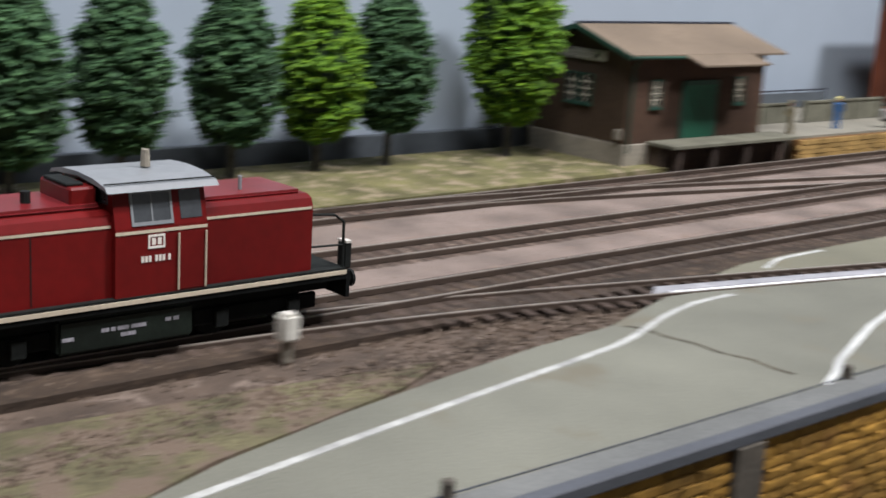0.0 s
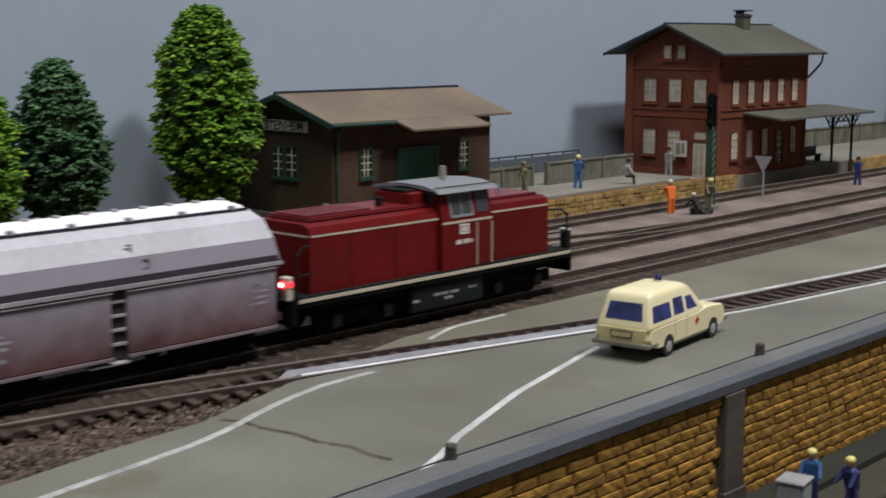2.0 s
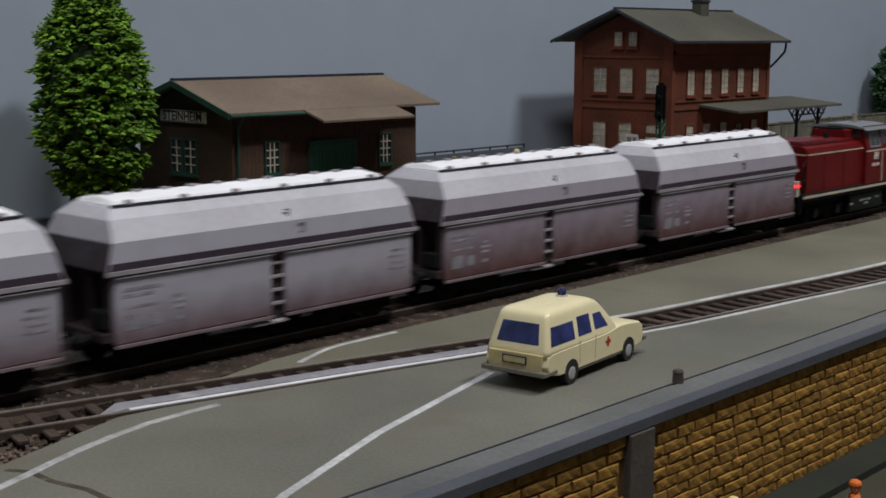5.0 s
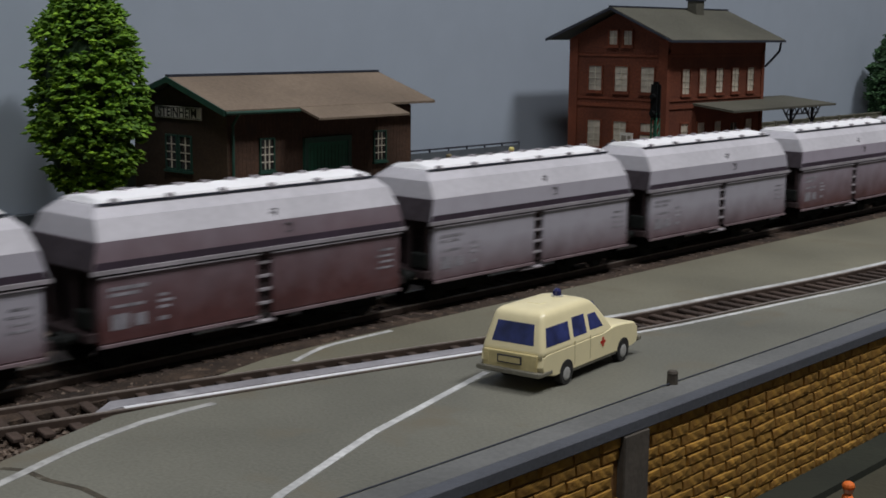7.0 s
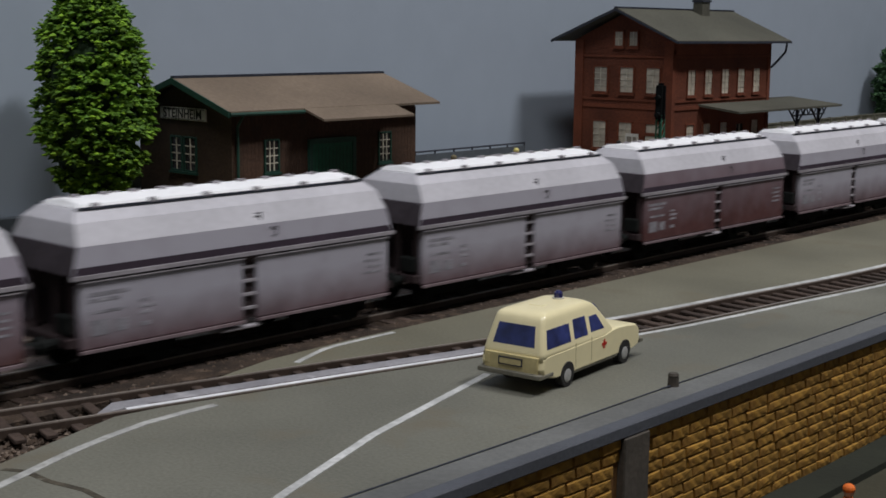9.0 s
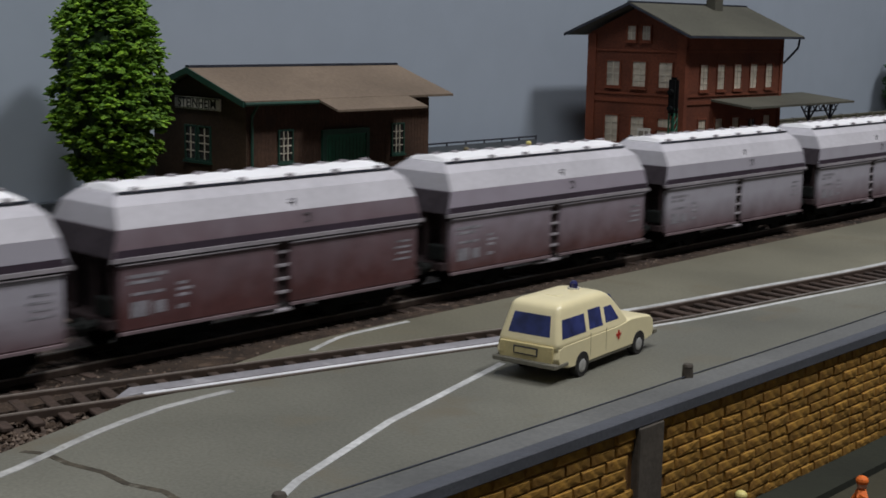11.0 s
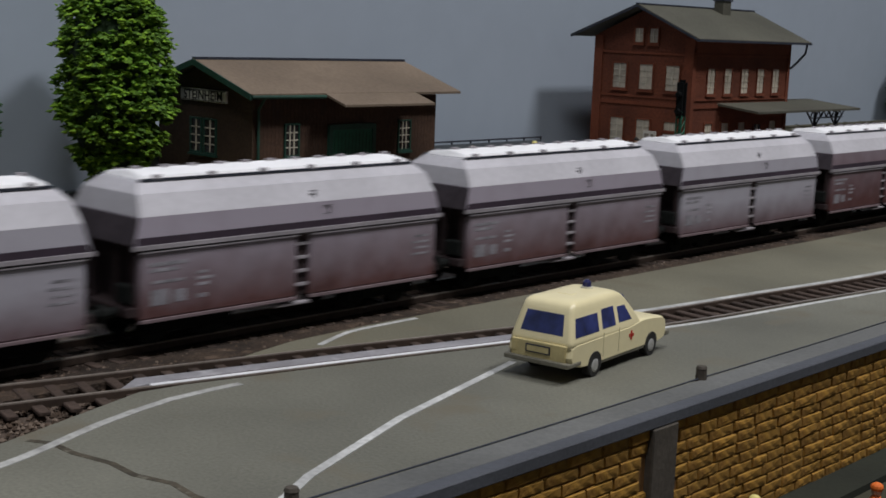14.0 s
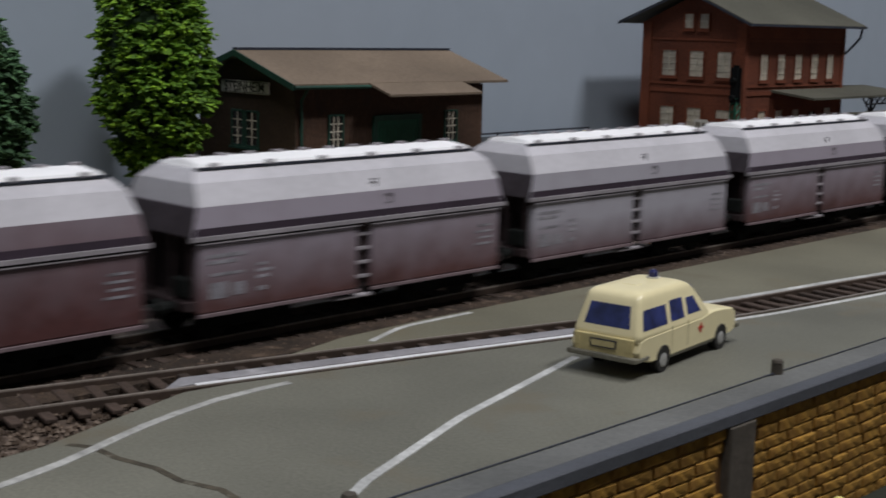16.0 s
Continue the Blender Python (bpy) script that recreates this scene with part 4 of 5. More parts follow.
    for yy, w2, zz in ((5.0, 0.3, 0.7), (6.0, 0.2, 0.8), (6.25, 0.12, 0.8), (6.42, 0.3, 0.8), (6.78, 0.4, 0.8), (6.5, 0.4, 0.64), (7.7, 0.16, 0.84), (7.92, 0.16, 0.84)):
        part("stencil_bar", box(B(), 1.38, 1.388, yy, yy + w2, zz, zz + 0.09), M_PALE, tank)
    for yc in (2.9, 10.5):
        bg = part("bogie", bevel(box(B(), -0.6, 0.6, yc - 0.4, yc + 0.4, 0.5, 0.95), 0.04, 1), M_BLACK, L, "black bogie")
        for s in (-1, 1):
            part("side_frame", bevel(box(B(), s * 1.08 - 0.08, s * 1.08 + 0.08, yc - 1.9, yc + 1.9, 0.5, 0.92), 0.04, 1), M_BLACK, bg)
        for yy in (yc - 1.1, yc + 1.1):
            wheelset(bg, yy, 0.52)
            for s in (-1, 1):
                part("axle_box", bevel(box(B(), s * 1.2 - 0.08, s * 1.2 + 0.08, yy - 0.2, yy + 0.2, 0.42, 0.86), 0.03, 1), M_DKGREY, bg)
    for yy, way in ((0, -1), (13.4, 1)):
        lo, hi = sorted((yy, yy + way * 0.12))
        be = part("buffer_beam", box(B(), -1.45, 1.45, lo, hi, 0.75, 1.45), M_BLACK, L)
        buffers(be, yy + way * 0.1, way)
        part("coupler", box(B(), -0.12, 0.12, min(yy, yy + way * 0.5), max(yy, yy + way * 0.5), 0.8, 0.98), M_DKGREY, be)
        for s in (-1, 1):
            la = part("lamp_box", bevel(box(B(), s * 1.17 - 0.17, s * 1.17 + 0.17, min(yy, yy + way * 0.24), max(yy, yy + way * 0.24), 1.48, 2.16), 0.03, 1), M_WINCREAM if way < 0 else M_DKGREY, L, "cream lamp box" if way < 0 else "dark lamp box with white edge")
            if way > 0:
                part("white_edge", box(B(), s * 1.17 - 0.19, s * 1.17 + 0.19, yy + 0.02, yy + 0.2, 2.16, 2.22), M_LETTER, la)
            elif s > 0:
                part("tail_lamp", rod(B(), (s * 1.17, yy - 0.3, 1.95), (s * 1.17, yy - 0.2, 1.95), 0.11, 12), M_TAIL, la, "lit red tail lamp")
                part("lamp_core", rod(B(), (s * 1.17, yy - 0.33, 1.95), (s * 1.17, yy - 0.3, 1.95), 0.06, 10), M_TAILC, la)
                part("lamp_side", rod(B(), (s * 1.34, yy - 0.12, 1.95), (s * 1.37, yy - 0.12, 1.95), 0.08, 12), M_TAIL, la, "red lamp glass")
            hr = rod(B(), (s * 1.4, yy + way * -0.1, 1.5), (s * 1.4, yy + way * -0.1, 2.75), 0.035, 6)
            rod(hr, (s * 1.4, yy + way * -0.1, 2.75), (s * 1.37, yy + way * -0.35, 2.95), 0.035, 6)
            rod(hr, (s * 1.37, yy + way * -0.35, 2.95), (s * 1.25, yy + way * -0.9, 2.98), 0.035, 6)
            rod(hr, (s * 1.4, yy + way * -0.1, 2.15), (s * 1.28, yy + way * -0.9, 2.15), 0.03, 6)
            part("handrail", hr, M_DKGREY, L)
    for o in L.children_recursive:
        running_gear = o.name.split(".")[0] in ("bogie", "side_frame", "wheelset", "axle_box", "tank", "stencil_bar")
        for v in o.data.vertices:
            v.co.y = v.co.y * 0.95 if running_gear else float(np.interp(v.co.y / K, [-1, 0, 7, 9.75, 13.4, 14.4], [-1, 0, 6.0, 8.35, 12.5, 13.45])) * K
    return L


def build_wagon(body, label):
    """A hopper wagon; its middle stands at the origin, 11.55 m from middle to middle."""
    W = thing("hopper_wagon", -18, 0, 0, 0, label, "hopper wagon", "wagons of the train")
    up = part("upper_body", loft(B(), [[(-1.5, y0, 2.72), (1.5, y0, 2.72), (1.44, y1, 3.38), (-1.44, y1, 3.38)] for y0, y1 in ((-5.2, -5.02), (5.2, 5.02))]), body, W, "dusty sloped upper body")
    part("shoulder", loft(B(), [[(-1.44, y0, 3.382), (1.44, y0, 3.382), (1.16, y1, 3.88), (-1.16, y1, 3.88)] for y0, y1 in ((-5.02, -4.9), (5.02, 4.9))]), M_WTOP, W, "pale dusted shoulder")
    top = part("roof_slope", loft(B(), [[(-1.16, y0, 3.882), (1.16, y0, 3.882), (0.78, y1, 4.16), (-0.78, y1, 4.16)] for y0, y1 in ((-4.9, -4.66), (4.9, 4.66))]), M_WTOP, W, "pale dusted roof slope")
    part("roof_hatch", bevel(loft(B(), [[(-0.8, y, 4.165), (0.8, y, 4.165), (0.72, y * 0.98, 4.27), (0, y * 0.97, 4.36), (-0.72, y * 0.98, 4.27)] for y in (-4.58, 4.58)]), 0.02, 1), M_WROOF, top, "white dust-covered roof hatch")
    for i in range(11):
        part("hatch_hinge", bevel(box(B(), -0.1, 0.1, -4.25 + i * 0.85, -4.09 + i * 0.85, 4.3, 4.42), 0.02, 1), M_WSILL, top)
    for s in (-1, 1):
        a, b = sorted((s * 0.8, s * 0.86))
        part("hatch_seal", box(B(), a, b, -4.62, 4.62, 4.14, 4.2), M_IRON, top, "black hatch seal")
        for i in range(6):
            yy = -4.1 + i * 1.64
            part("hatch_clamp", bevel(box(B(), s * 0.8 - 0.09, s * 0.8 + 0.09, yy - 0.08, yy + 0.08, 4.17, 4.29), 0.02, 1), M_WSILL, top)
        a, b = sorted((s * 1.46, s * 1.56))
        part("ledge", box(B(), a, b, -5.25, 5.25, 2.62, 2.72), M_WSILL, W, "dusty pale ledge")
        a, b = sorted((s * 1.36, s * 1.45))
        part("gap_band", box(B(), a, b, -5.1, 5.1, 2.5, 2.62), M_WDARK, W, "dark gap below the ledge")
        for y0, y1 in ((-5.05, -0.22), (0.22, 5.05)):
            a, b = sorted((s * 1.3, s * 1.5))
            sp = part("side_flap", bevel(box(B(), a, b, y0, y1, 0.93, 2.54), 0.04, 1), body, W, "dusty side flap")
            a, b = sorted((s * 1.47, s * 1.55))
            part("flap_sill", box(B(), a, b, y0, y1, 0.86, 0.93), M_WLOW, sp, "pale dusty sill")
            part("flap_head", box(B(), a, b - 0.0, y0, y1, 2.54, 2.565), M_WSILL, sp)
        a, b = sorted((s * 1.2, s * 1.4))
        lk = part("lock_gear", box(B(), a, b, -0.22, 0.22, 0.95, 2.5), M_WDARK, W, "dark lock gear between the flaps")
        for i in range(4):
            a, b = sorted((s * 1.36, s * 1.47))
            part("lock_rung", box(B(), a, b, -0.2, 0.2, 1.2 + i * 0.36, 1.27 + i * 0.36), M_WSILL, lk)
        a, b = sorted((s * 1.5, s * 1.506))
        bars = [(-4.8, 1.1, 2.2, 0.09), (-4.8, 0.85, 2.06, 0.08), (-4.7, 0.9, 1.78, 0.07), (-4.75, 0.5, 1.25, 0.38), (-4.1, 0.35, 1.28, 0.3), (-3.4, 0.3, 1.9, 0.07), (-3.4, 0.45, 1.75, 0.07), (-3.4, 0.35, 1.6, 0.07), (-3.4, 0.28, 1.3, 0.1)]
        bars += [(4.1 + 0.1 * (i % 2), 0.65 - 0.1 * (i % 2), 1.6 + 0.17 * i, 0.06) for i in range(4)]
        for yy, ln, zz, hh in bars:
            part("stencil_bar", box(B(), a, b, yy, yy + ln, zz, zz + hh), M_PALE, W, "faded unreadable marking")
        part("paint_stripe", loft(B(), [[(s * 1.49, y, 2.723), (s * (1.503), y, 2.723), (s * 1.489, y * 0.985, 2.9), (s * 1.47, y * 0.985, 2.9)] for y in (-5.18, 5.18)]), M_WSTRIPE, up, "dark purple-brown stripe")
        for yy, zz in ((0.3, 3.5), (0.75, 3.1)):
            hk = B()
            xx = s * (1.44 - (zz - 3.38) * 0.56 if zz > 3.38 else 1.5 - (zz - 2.72) * 0.09)
            box(hk, xx - 0.02, xx + 0.014, yy, yy + 0.2, zz + 0.16, zz + 0.19)
            box(hk, xx - 0.02, xx + 0.014, yy + 0.15, yy + 0.185, zz - 0.06, zz + 0.163)
            box(hk, xx - 0.02, xx + 0.014, yy + 0.02, yy + 0.152, zz - 0.06, zz - 0.03)
            part("lifting_hook", hk, M_WHOOK, up, "small grey hook")
    for way in (-1, 1):
        y = way * 5.2
        part("end_panel", loft(B(), [[(x, way * (yy + d), z) for x, yy, z in ((-1.49, 5.2, 2.725), (1.49, 5.2, 2.725), (1.43, 5.024, 3.37), (-1.43, 5.024, 3.37))] for d in (-0.01, 0.03)]), M_WEND, up, "dark sloping end panel")
        pl = part("end_platform", box(B(), -1.4, 1.4, min(y - way * 0.7, y + way * 0.1), max(y - way * 0.7, y + way * 0.1), 1.02, 1.22), M_WDARK, W, "dark end platform")
        buffers(pl, y + way * 0.08, way)
        part("coupler", box(B(), -0.1, 0.1, min(y, y + way * 0.6), max(y, y + way * 0.6), 0.75, 0.9), M_BLACK, pl)
        part("end_wall", loft(B(), [[(-1.3, way * 4.9, 2.7), (1.3, way * 4.9, 2.7), (1.3, way * 4.7, 2.7), (-1.3, way * 4.7, 2.7)], [(-1.2, way * 4.1, 1.2), (1.2, way * 4.1, 1.2), (1.2, way * 3.9, 1.2), (-1.2, way * 3.9, 1.2)]]), M_WDARK, W, "dark sloping end wall")
        for x in (-1.25, -0.5, 0.5, 1.25):
            part("end_post", box(B(), x - 0.06, x + 0.06, way * 5.05 - 0.06, way * 5.05 + 0.06, 1.2, 2.72), M_WDARK, pl)
        part("valve", bevel(box(B(), 0.7, 1.3, way * 5.1 - 0.12, way * 5.1 + 0.12, 1.3, 1.75), 0.03, 1), M_DKGREY, pl)
        bg = part("bogie", bevel(box(B(), -0.6, 0.6, way * 3.3 - 0.3, way * 3.3 + 0.3, 0.45, 0.8), 0.03, 1), M_BLACK, W, "black bogie")
        for s in (-1, 1):
            part("side_frame", bevel(box(B(), s * 1.04 - 0.06, s * 1.04 + 0.06, way * 3.3 - 1.3, way * 3.3 + 1.3, 0.45, 0.8), 0.03, 1), M_BLACK, bg)
        for d in (-0.9, 0.9):
            wheelset(bg, way * 3.3 + d, 0.45)
    part("centre_sill", box(B(), -0.5, 0.5, -5.2, 5.2, 0.85, 1.15), M_BLACK, W)
    part("hopper_floor", box(B(), -1.28, 1.28, -4.6, 4.6, 0.97, 2.7), M_WDARK, W)
    part("step", bevel(box(B(), 1.2, 1.5, -0.9, 0.3, 0.7, 0.78), 0.02, 1), M_WSILL, W, "pale footstep")
    return W


# ---- the ambulance ----
def build_car():
    C = thing("ambulance_car", -9.36, 36.2, 0, 7.0, "ivory ambulance estate car with blue windows, parked on the road", "car")
    h = 0.86
    prof = [(-0.02, 0.42), (-0.12, 0.62), (-0.07, 0.86), (0.1, 0.91), (2.9, 0.94), (3.3, 1.0), (3.55, 1.02), (4.1, 0.985), (4.6, 0.92), (4.76, 0.8), (4.8, 0.5), (4.74, 0.36), (4.5, 0.3), (0.5, 0.3)]
    bm = B()
    rings = []
    for k in range(-6, 7):
        q = max(0.0, abs(k) - 1) / 5
        x = math.copysign(h - 0.16 * (1 - math.sin(q * math.pi / 2)), k) if k else 0
        f = 1 - 0.1 * (1 - math.cos(q * math.pi / 2))
        rings.append([(x, 2.38 + (y - 2.38) * (1 - (1 - f) * 0.35), 0.66 + (z - 0.66) * f) for y, z in prof])
    body = part("body", bevel(loft(bm, rings), 0.02, 1), M_CAR, C)
    cabr = []
    for z, y0, y1, w in ((0.8, -0.1, 3.6, 0.858), (0.98, -0.06, 3.5, 0.84), (1.3, 0.04, 3.2, 0.775), (1.62, 0.15, 2.86, 0.71), (1.72, 0.19, 2.72, 0.694), (1.78, 0.23, 2.62, 0.67), (1.825, 0.29, 2.52, 0.632), (1.86, 0.38, 2.42, 0.57), (1.885, 0.56, 2.2, 0.43), (1.895, 0.85, 1.95, 0.24)):
        ring = []
        for cx, cy, a0, ch in ((1, 0, -90, 0.13), (1, 1, 0, 0.24), (-1, 1, 90, 0.24), (-1, 0, 180, 0.13)):
            for i in range(5):
                a = math.radians(a0 + i * 22.5)
                ring.append((cx * (w - ch) + ch * math.cos(a), (y1 - ch if cy else y0 + ch) + ch * math.sin(a), z))
        cabr.append(ring)
    roof = part("cabin", loft(B(), cabr), M_CAR, C, "ivory raised cabin roof", True)
    part("roof_vent", bevel(box(B(), -0.2, 0.2, 0.9, 1.2, 1.865, 1.91), 0.02, 1), M_CAR, roof)
    bc = part("beacon_base", rod(B(), (0, 2.0, 1.82), (0, 2.0, 1.93), 0.15, 12), M_SIGN, roof)
    bb = rod(B(), (0, 2.0, 1.93), (0, 2.0, 2.04), 0.11, 12, 0.105)
    rod(bb, (0, 2.0, 2.04), (0, 2.0, 2.1), 0.105, 12, 0.05)
    part("beacon", bb, M_BEACON, bc, "blue beacon")
    def wz(z):
        return float(np.interp(z, [0.86, 0.98, 1.3, 1.62, 1.8], [0.855, 0.84, 0.775, 0.71, 0.645]))
    for s in (-1, 1):
        for a0, a1, b0, b1, z0, z1 in ((0.14, 1.26, 0.24, 1.26, 1.06, 1.5), (1.43, 2.08, 1.45, 2.04, 1.08, 1.55), (2.24, 2.9, 2.22, 2.6, 1.11, 1.5)):
            q = [(s * (wz(z0) + 0.006), a0, z0), (s * (wz(z0) + 0.006), a1, z0), (s * (wz(z1) + 0.006), b1, z1), (s * (wz(z1) + 0.006), b0, z1)]
            r = [(x - s * 0.03, y, z) for x, y, z in q]
            part("side_window", bevel(loft(B(), [r, q]), 0.004, 1), M_BLUEGLASS, roof, "dark blue side window")
    def rear(z):
        return float(np.interp(z, [0.86, 1.62, 1.8], [-0.09, 0.15, 0.26]))
    z0, z1 = 1.1, 1.58
    q = [(-0.58, rear(z0) - 0.012, z0), (0.58, rear(z0) - 0.012, z0), (0.5, rear(z1) - 0.012, z1), (-0.5, rear(z1) - 0.012, z1)]
    part("rear_window", loft(B(), [q, [(x, y + 0.03, z) for x, y, z in q]]), M_BLUEGLASS, roof, "blue rear window")
    ws = [(-0.66, 3.36, 1.1), (0.66, 3.36, 1.1), (0.56, 2.78, 1.68), (-0.56, 2.78, 1.68)]
    part("windscreen", loft(B(), [ws, [(x, y + 0.03, z + 0.03) for x, y, z in ws]]), M_BLUEGLASS, roof, "blue windscreen")
    tg = part("tailgate", bevel(box(B(), -0.74, 0.74, -0.14, -0.05, 0.5, 0.9), 0.015, 1), M_CARLOW, C, "tan tailgate, darker than the ivory body")
    pt = part("plate", box(B(), -0.3, 0.3, -0.165, -0.14, 0.66, 0.8), M_CARLOW, tg)
    part("plate_frame", box(box(box(box(B(), -0.33, 0.33, -0.17, -0.14, 0.8, 0.825), -0.33, 0.33, -0.17, -0.14, 0.635, 0.66), -0.33, -0.3, -0.17, -0.14, 0.66, 0.8), 0.3, 0.33, -0.17, -0.14, 0.66, 0.8), M_IRON, pt)
    for s in (-1, 1):
        part("tail_light", box(B(), s * 0.66 - 0.07, s * 0.66 + 0.07, -0.15, -0.1, 0.62, 0.82), M_CARLOW, tg)
    part("rear_bumper", bevel(box(box(box(B(), -0.88, 0.88, -0.25, -0.08, 0.4, 0.52), -0.9, -0.86, -0.2, 0.35, 0.41, 0.51), 0.86, 0.9, -0.2, 0.35, 0.41, 0.51), 0.025, 1), M_BUMPER, C, "grey-brown rear bumper")
    part("front_bumper", bevel(box(B(), -0.88, 0.88, 4.74, 4.94, 0.38, 0.52), 0.03, 1), M_BUMPER, C, "grey front bumper")
    part("grille", box(B(), -0.3, 0.3, 4.77, 4.83, 0.55, 0.82), M_HUB, C)
    part("sill", box(B(), -0.84, 0.84, 0.9, 3.6, 0.26, 0.36), M_BUMPER, C)
    for s in (-1, 1):
        for y in (1.05, 3.93):
            arch = rod(B(), (s * 0.7, y, 0.31), (s * 0.864, y, 0.3), 0.318, 20)
            part("wheel_arch", arch, M_TYRE, C)
            w = part("wheel", rod(B(), (s * 0.66, y, 0.275), (s * 0.872, y, 0.275), 0.275, 20), M_TYRE, C)
            part("wheel_cover", rod(B(), (s * 0.868, y, 0.275), (s * 0.89, y, 0.275), 0.175, 16, 0.12), M_HUB, w, "grey wheel cover")
        a, b = sorted((s * 0.855, s * 0.872))
        part("cross", box(box(B(), a, b, 2.72, 2.96, 0.68, 0.75), a, b, 2.805, 2.875, 0.6, 0.83), M_CROSS, C, "red cross")
        part("seam", box(box(B(), a, b - 0.008 * s, 1.43, 1.45, 0.42, 1.0), a, b - 0.008 * s, 2.2, 2.22, 0.42, 1.0), M_CARSEAM, C)
    return C


# ---- lineside things ----
def build_lineside():
    s = thing("light_signal", -25.6, 66.8, -0.1, 0, "green lattice mast with a black signal head", "signal")
    m = B()
    for x, y in ((-0.17, -0.17), (0.17, -0.17), (0.17, 0.17), (-0.17, 0.17)):
        rod(m, (x, y, 0), (x * 0.8, y * 0.8, 4.4), 0.045, 5)
    for i in range(11):
        z = 0.2 + i * 0.4
        for a, b in (((-0.16, -0.16), (0.16, -0.16)), ((0.16, -0.16), (0.16, 0.16))):
            rod(m, (a[0], a[1], z), (b[0], b[1], z + 0.38), 0.03, 4)
    part("mast", m, M_GREEN, s, "green lattice mast")
    hd = part("signal_head", bevel(box(B(), -0.27, 0.27, -0.2, 0.12, 4.25, 6.1), 0.12, 2), M_BLACK, s, "black signal head")
    for z in (4.6, 5.4):
        part("lamp_hood", rod(B(), (0, -0.2, z), (0, -0.4, z), 0.13, 10), M_BLACK, hd)
    part("foot", bevel(box(B(), -0.35, 0.35, -0.35, 0.35, 0, 0.25), 0.03, 1), M_PLINTH, s)
    t = thing("triangle_sign", -26.0, 73.0, -0.1, 0, "pale inverted triangle sign on a thin post", "sign")
    part("post", rod(B(), (0, 0, 0), (0, 0, 2.0), 0.06, 8), M_MACHINE, t)
    part("plate", loft(B(), [[(-0.55, y, 2.4), (0.55, y, 2.4), (0, y, 1.45)] for y in (-0.09, -0.06)]), M_GREYCLOTH, t, "pale triangle plate")
    p = thing("marker_post", -15.35, 15.7, -0.25, 0, "short white track marker post", "marker")
    part("post", bevel(box(B(), -0.11, 0.11, -0.11, 0.11, 0, 0.6), 0.03, 1), M_PLINTH, p)
    part("head", bevel(box(B(), -0.24, 0.24, -0.24, 0.24, 0.55, 1.25), 0.08, 2), M_SIGN, p, "white marker head")
    hp = B()
    bmesh.ops.create_icosphere(hp, subdivisions=3, radius=0.6)
    for v in hp.verts:
        v.co *= 1 + 0.35 * noise.noise(v.co * 3)
        v.co.z *= 0.5
    heap = solid("earth_heap", hp, M_COAL, "small dark heap of earth beside the track", "heap", kind="")
    heap.matrix_world = pose(-24.9 * K, 65.0 * K, 0.05 * K)
    tagged(heap, "small dark heap of earth beside the track", "heap")


def figure(x, y, z, rz, top, legs, cap, label, bend=0.0, sit=False, h=1.75):
    bm = B()
    k = h / 1.75
    def add(fn, idx):
        n0 = len(bm.faces)
        fn()
        bm.faces.ensure_lookup_table()
        for f in bm.faces[n0:]:
            f.material_index = idx
    hip = 0.45 if sit else 0.85
    lean = Vector((0, bend, 0))
    for s in (-1, 1):
        if sit:
            add(lambda: rod(bm, (s * 0.1, 0, hip), (s * 0.12, 0.42, hip), 0.09, 7), 1)
            add(lambda: rod(bm, (s * 0.12, 0.42, hip), (s * 0.12, 0.45, 0), 0.08, 7, 0.06), 1)
        else:
            add(lambda: rod(bm, (s * 0.13, s * 0.08, 0), (s * 0.09, 0, hip), 0.085, 7, 0.11), 1)
        add(lambda: rod(bm, Vector((s * 0.22, 0, hip + 0.55)) + lean, Vector((s * 0.27, 0.22 + bend, hip + 0.15)) + lean * 0.5, 0.07, 6, 0.055), 0)
    add(lambda: loft(bm, [[(a * 0.17, b * 0.11, hip - 0.03) for a, b in ((-1, -1), (1, -1), (1, 1), (-1, 1))],
                          [(a * 0.23 + lean.x, b * 0.13 + lean.y * 0.9, hip + 0.5) for a, b in ((-1, -1), (1, -1), (1, 1), (-1, 1))],
                          [(a * 0.1 + lean.x, b * 0.09 + lean.y, hip + 0.62) for a, b in ((-1, -1), (1, -1), (1, 1), (-1, 1))]]), 0)
    c = Vector((0, 0, hip + 0.75)) + lean * 1.15
    def ball(r, cz, sq, idx):
        def f():
            rings = [[(c.x + r * math.sin(t) * math.cos(a), c.y + r * math.sin(t) * math.sin(a), c.z + cz - r * math.cos(t) * sq) for a in np.linspace(0, 2 * math.pi, 10, endpoint=False)] for t in np.linspace(0.2, math.pi - 0.2, 7)]
            loft(bm, rings)
        add(f, idx)
    ball(0.125, 0.0, 1.15, 2)
    ball(0.15, 0.08, 0.8, 3)
    for v in bm.verts:
        v.co *= k
    o = solid("model_figure", bm, [top, legs, M_SKIN, cap], label, "figure", kind="", group="model figures")
    o.matrix_world = pose(x * K, y * K, z * K, 0, 0, rz)
    return o


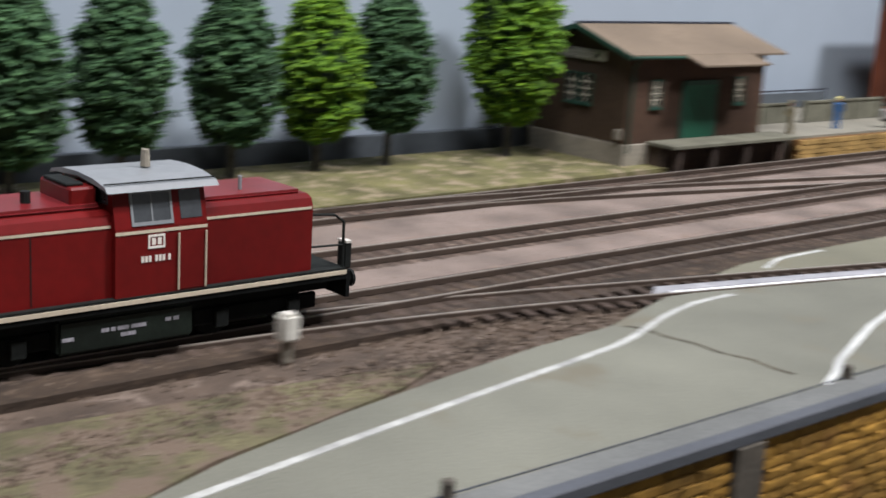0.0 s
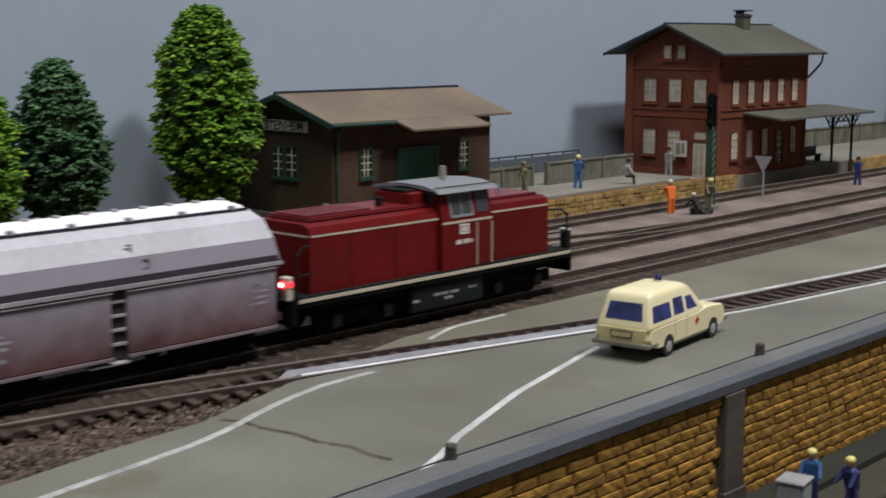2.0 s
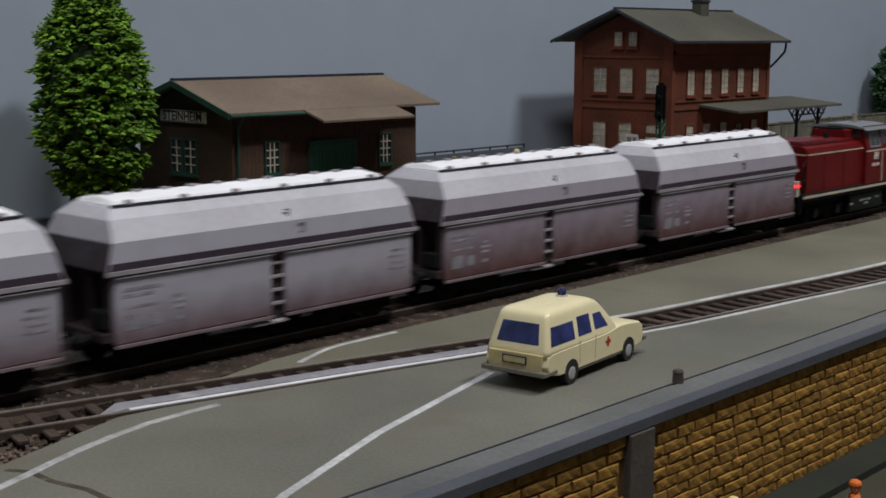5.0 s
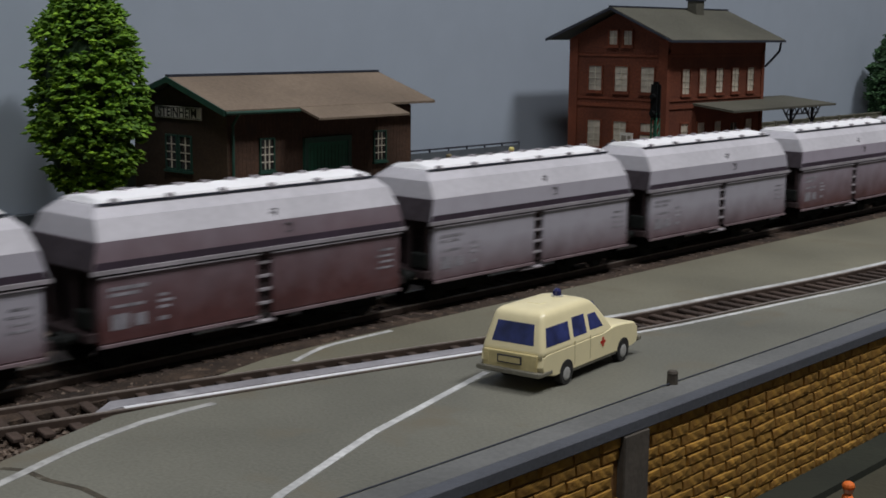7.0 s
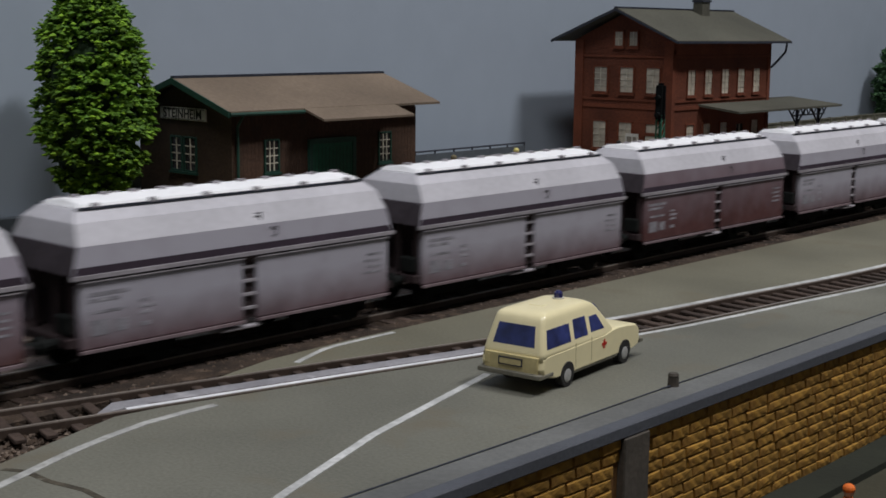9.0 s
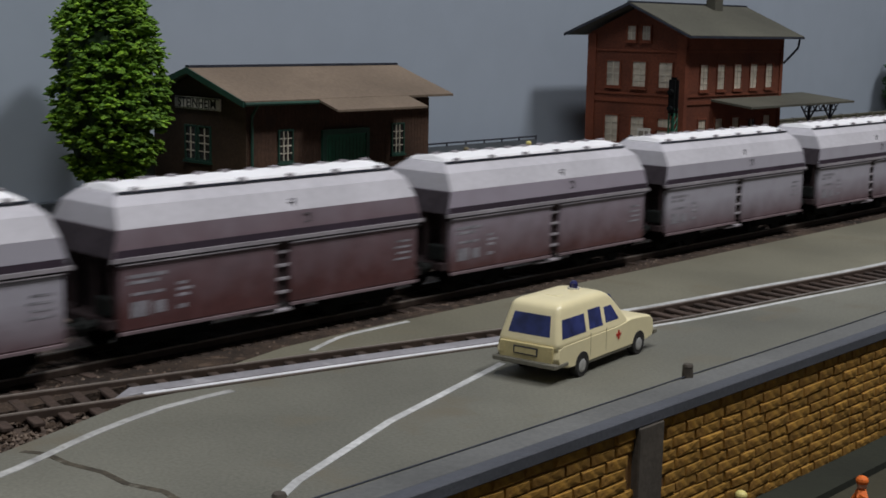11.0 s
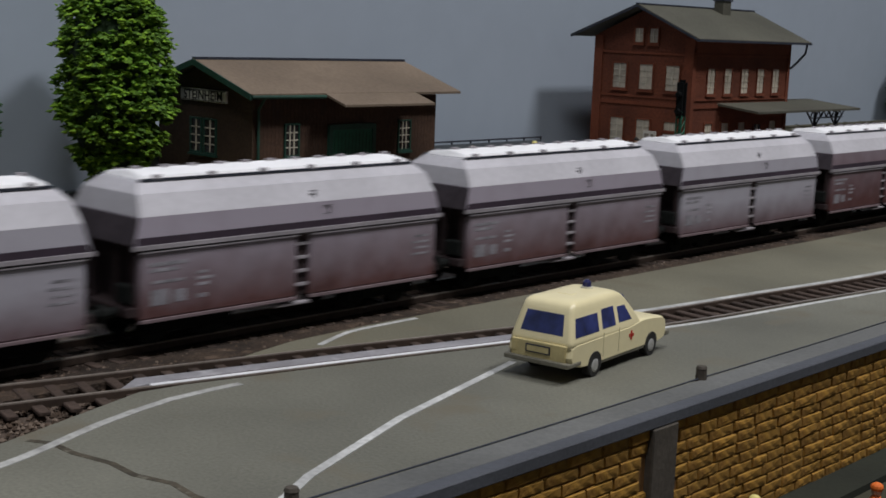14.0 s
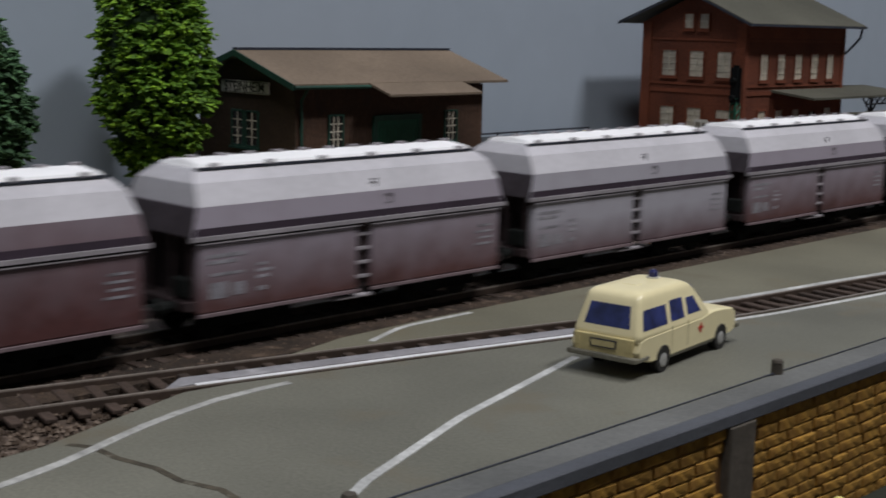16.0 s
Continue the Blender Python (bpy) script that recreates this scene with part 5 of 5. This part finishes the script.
def build_figures():
    figure(-26.0, 63.8, -0.1, 60, M_ORANGE, M_ORANGE, M_SIGN, "small figure in orange with a white helmet", 0.15)
    figure(-25.2, 66.0, -0.1, -120, M_KHAKI, M_KHAKI, M_YELLOW, "small figure in khaki with a yellow helmet", 0.2)
    figure(-24.6, 64.2, -0.1, 90, M_COAL, M_COAL, M_SIGN, "small crouching figure with a white helmet", 0.35, True, 1.5)
    figure(-31.0, 62.5, 0.98, 20, M_BLUE, M_BLUE, M_YELLOW, "small figure in blue with a yellow helmet", 0.0)
    figure(-30.4, 66.0, 0.98, -60, M_GREYCLOTH, M_COAL, M_COAL, "small seated figure in a pale shirt", 0.1, True)
    figure(-30.6, 57.6, 0.98, 140, M_KHAKI, M_KHAKI, M_KHAKI, "small standing figure in khaki", 0.05)
    figure(-31.9, 72.4, 0.75, 0, M_GREYCLOTH, M_GREYCLOTH, M_COAL, "small standing figure in grey", 0.0)
    figure(-25.2, 83.0, -0.1, 180, M_NAVY, M_NAVY, M_COAL, "small standing figure in navy", 0.0)
    figure(-24.9, 88.0, -0.1, 90, M_NAVY, M_BLUE, M_COAL, "small standing figure in navy and blue", 0.0)
    figure(-4.3, 37.6, -3.45, 200, M_BLUE, M_NAVY, M_YELLOW, "figure in blue with a cream helmet below the wall", 0.05, h=1.62)
    figure(-3.2, 37.7, -3.45, 160, M_NAVY, M_NAVY, M_YELLOW, "figure in navy with a cream helmet below the wall", 0.1, h=1.62)
    figure(-2.6, 40.1, -3.45, 120, M_ORANGE, M_ORANGE, M_ORANGE, "figure in orange beside two workers in blue", 0.05)
    g = thing("work_machine", -4.2, 36.5, -3.45, 10, "small grey work machine beside the workers", "machine")
    part("housing", bevel(box(B(), -0.35, 0.35, -0.4, 0.4, 0.45, 1.05), 0.05, 2), M_MACHINE, g)
    part("lid", bevel(box(B(), -0.38, 0.38, -0.43, 0.43, 1.05, 1.13), 0.02, 1), M_GREYCLOTH, g)
    for x in (-0.25, 0.25):
        for y in (-0.3, 0.3):
            part("leg", rod(B(), (x, y, 0), (x, y, 0.46), 0.05, 6), M_DKGREY, g)


def build_wall_stones(w):
    """Rough ochre blocks of the retaining wall; those along the busiest stretch are parts, the rest is one part."""
    rng = random.Random(5)
    kinds = []
    for k in range(6):
        bm = B()
        r = random.Random(40 + k)
        j = lambda a: r.uniform(-a, a)
        base = [(0, -0.47, -0.125), (0, 0.47, -0.125), (0, 0.47, 0.125), (0, -0.47, 0.125)]
        mid = [(0.055 + j(0.01), y * 0.93 + j(0.03), z * 0.8 + j(0.018)) for _, y, z in base]
        vb, vm = [bm.verts.new(p) for p in base], [bm.verts.new(p) for p in mid]
        c1 = bm.verts.new((0.066 + j(0.012), -0.2 + j(0.12), j(0.05)))
        c2 = bm.verts.new((0.066 + j(0.012), 0.22 + j(0.12), j(0.05)))
        for i in range(4):
            bm.faces.new((vb[i], vb[(i + 1) % 4], vm[(i + 1) % 4], vm[i]))
        bm.faces.new((vm[0], vm[1], c2, c1))
        bm.faces.new((vm[1], vm[2], c2))
        bm.faces.new((vm[2], vm[3], c1, c2))
        bm.faces.new((vm[3], vm[0], c1))
        kinds.append(mesh_of("stone", bm, M_OCHRE))
    rows = 11
    rest_v, rest_f = [], []
    count = 0
    for r in range(rows):
        z = -0.39 - r * 0.275
        y = 8 + (r % 2) * 0.48
        while y < 64:
            s = rng.uniform(0.75, 1.25)
            y += 0.48 * s
            near_pillar = any(abs(y - q) < 0.45 for q in (6.5, 21.2, 36.0, 50.8, 65.6))
            if not near_pillar:
                me = kinds[rng.randrange(6)]
                m = pose(-5.85 * K, y * K, z * K, rng.uniform(-2, 2), 0, 0) @ Matrix.Diagonal((rng.uniform(0.7, 1.3), s * 1.0, rng.uniform(0.92, 1.05), 1))
                if 30.0 < y < 56.0 and count < 298:
                    o = new("stone", me)
                    o.parent = w
                    o.matrix_local = m
                    count += 1
                else:
                    b = len(rest_v)
                    rest_v += [tuple(m @ v.co) for v in me.vertices]
                    rest_f += [tuple(b + i for i in p.vertices) for p in me.polygons]
            y += 0.48 * s
    me = bpy.data.meshes.new("stones_beyond")
    me.from_pydata(rest_v, [], rest_f)
    me.materials.append(M_OCHRE)
    o = new("stones_beyond", me)
    o.parent = w
    tagged(o, "rough ochre stone blocks farther along the wall", kind="stuff")


build_bollards()
build_shed()
build_station()
build_platform()
build_trees()
loco = build_loco()
grey = build_wagon(M_DUST_G, "grey dust-covered hopper wagon with a white roof hatch")
mixed = build_wagon(M_DUST_M, "purple-grey weathered hopper wagon with a white roof hatch")
brown = build_wagon(M_DUST_B, "oxide brown hopper wagon with a dusty white roof hatch")
build_car()
build_lineside()
build_figures()
build_tracks()
build_stones()
build_wall_stones(bpy.data.objects["wall_retaining"])

wagons = []
first = {"g": grey, "m": mixed, "b": brown}
used = set()
for k, c in enumerate("mmggbggmbgmmgmbg"):
    if c in used:
        wagons.append(copy_thing(first[c], first[c].matrix_world.copy()))
    else:
        used.add(c)
        wagons.append(first[c])


def motions():
    """The train runs along the main track; y is the rear end of the locomotive's frame."""
    train = [(0.0, 5.8), (0.5, 12.1), (1.0, 18.2), (1.5, 24.65), (2.0, 30.55), (2.5, 36.4), (3.0, 41.9), (3.5, 47.65), (4.0, 53.05), (4.5, 58.46), (4.7, 60.61),
             (6.8, 84.4), (7.0, 86.7), (7.5, 92.7), (8.0, 98.1), (8.5, 103.9), (9.0, 109.2), (9.2, 111.5),
             (11.3, 136.4), (11.5, 138.7), (12.0, 144.3), (12.5, 150.4), (13.0, 156.0), (13.5, 162.0), (14.0, 167.9), (14.5, 174.0), (15.0, 179.85), (15.5, 185.95), (16.0, 191.4)]
    walk(loco, [(t, pose(-18 * K, y * K, 0)) for t, y in train])
    for k, w in enumerate(wagons):
        walk(w, [(t, pose(-18 * K, (y - 5.8 - 11.55 * k) * K, 0)) for t, y in train])


motions()
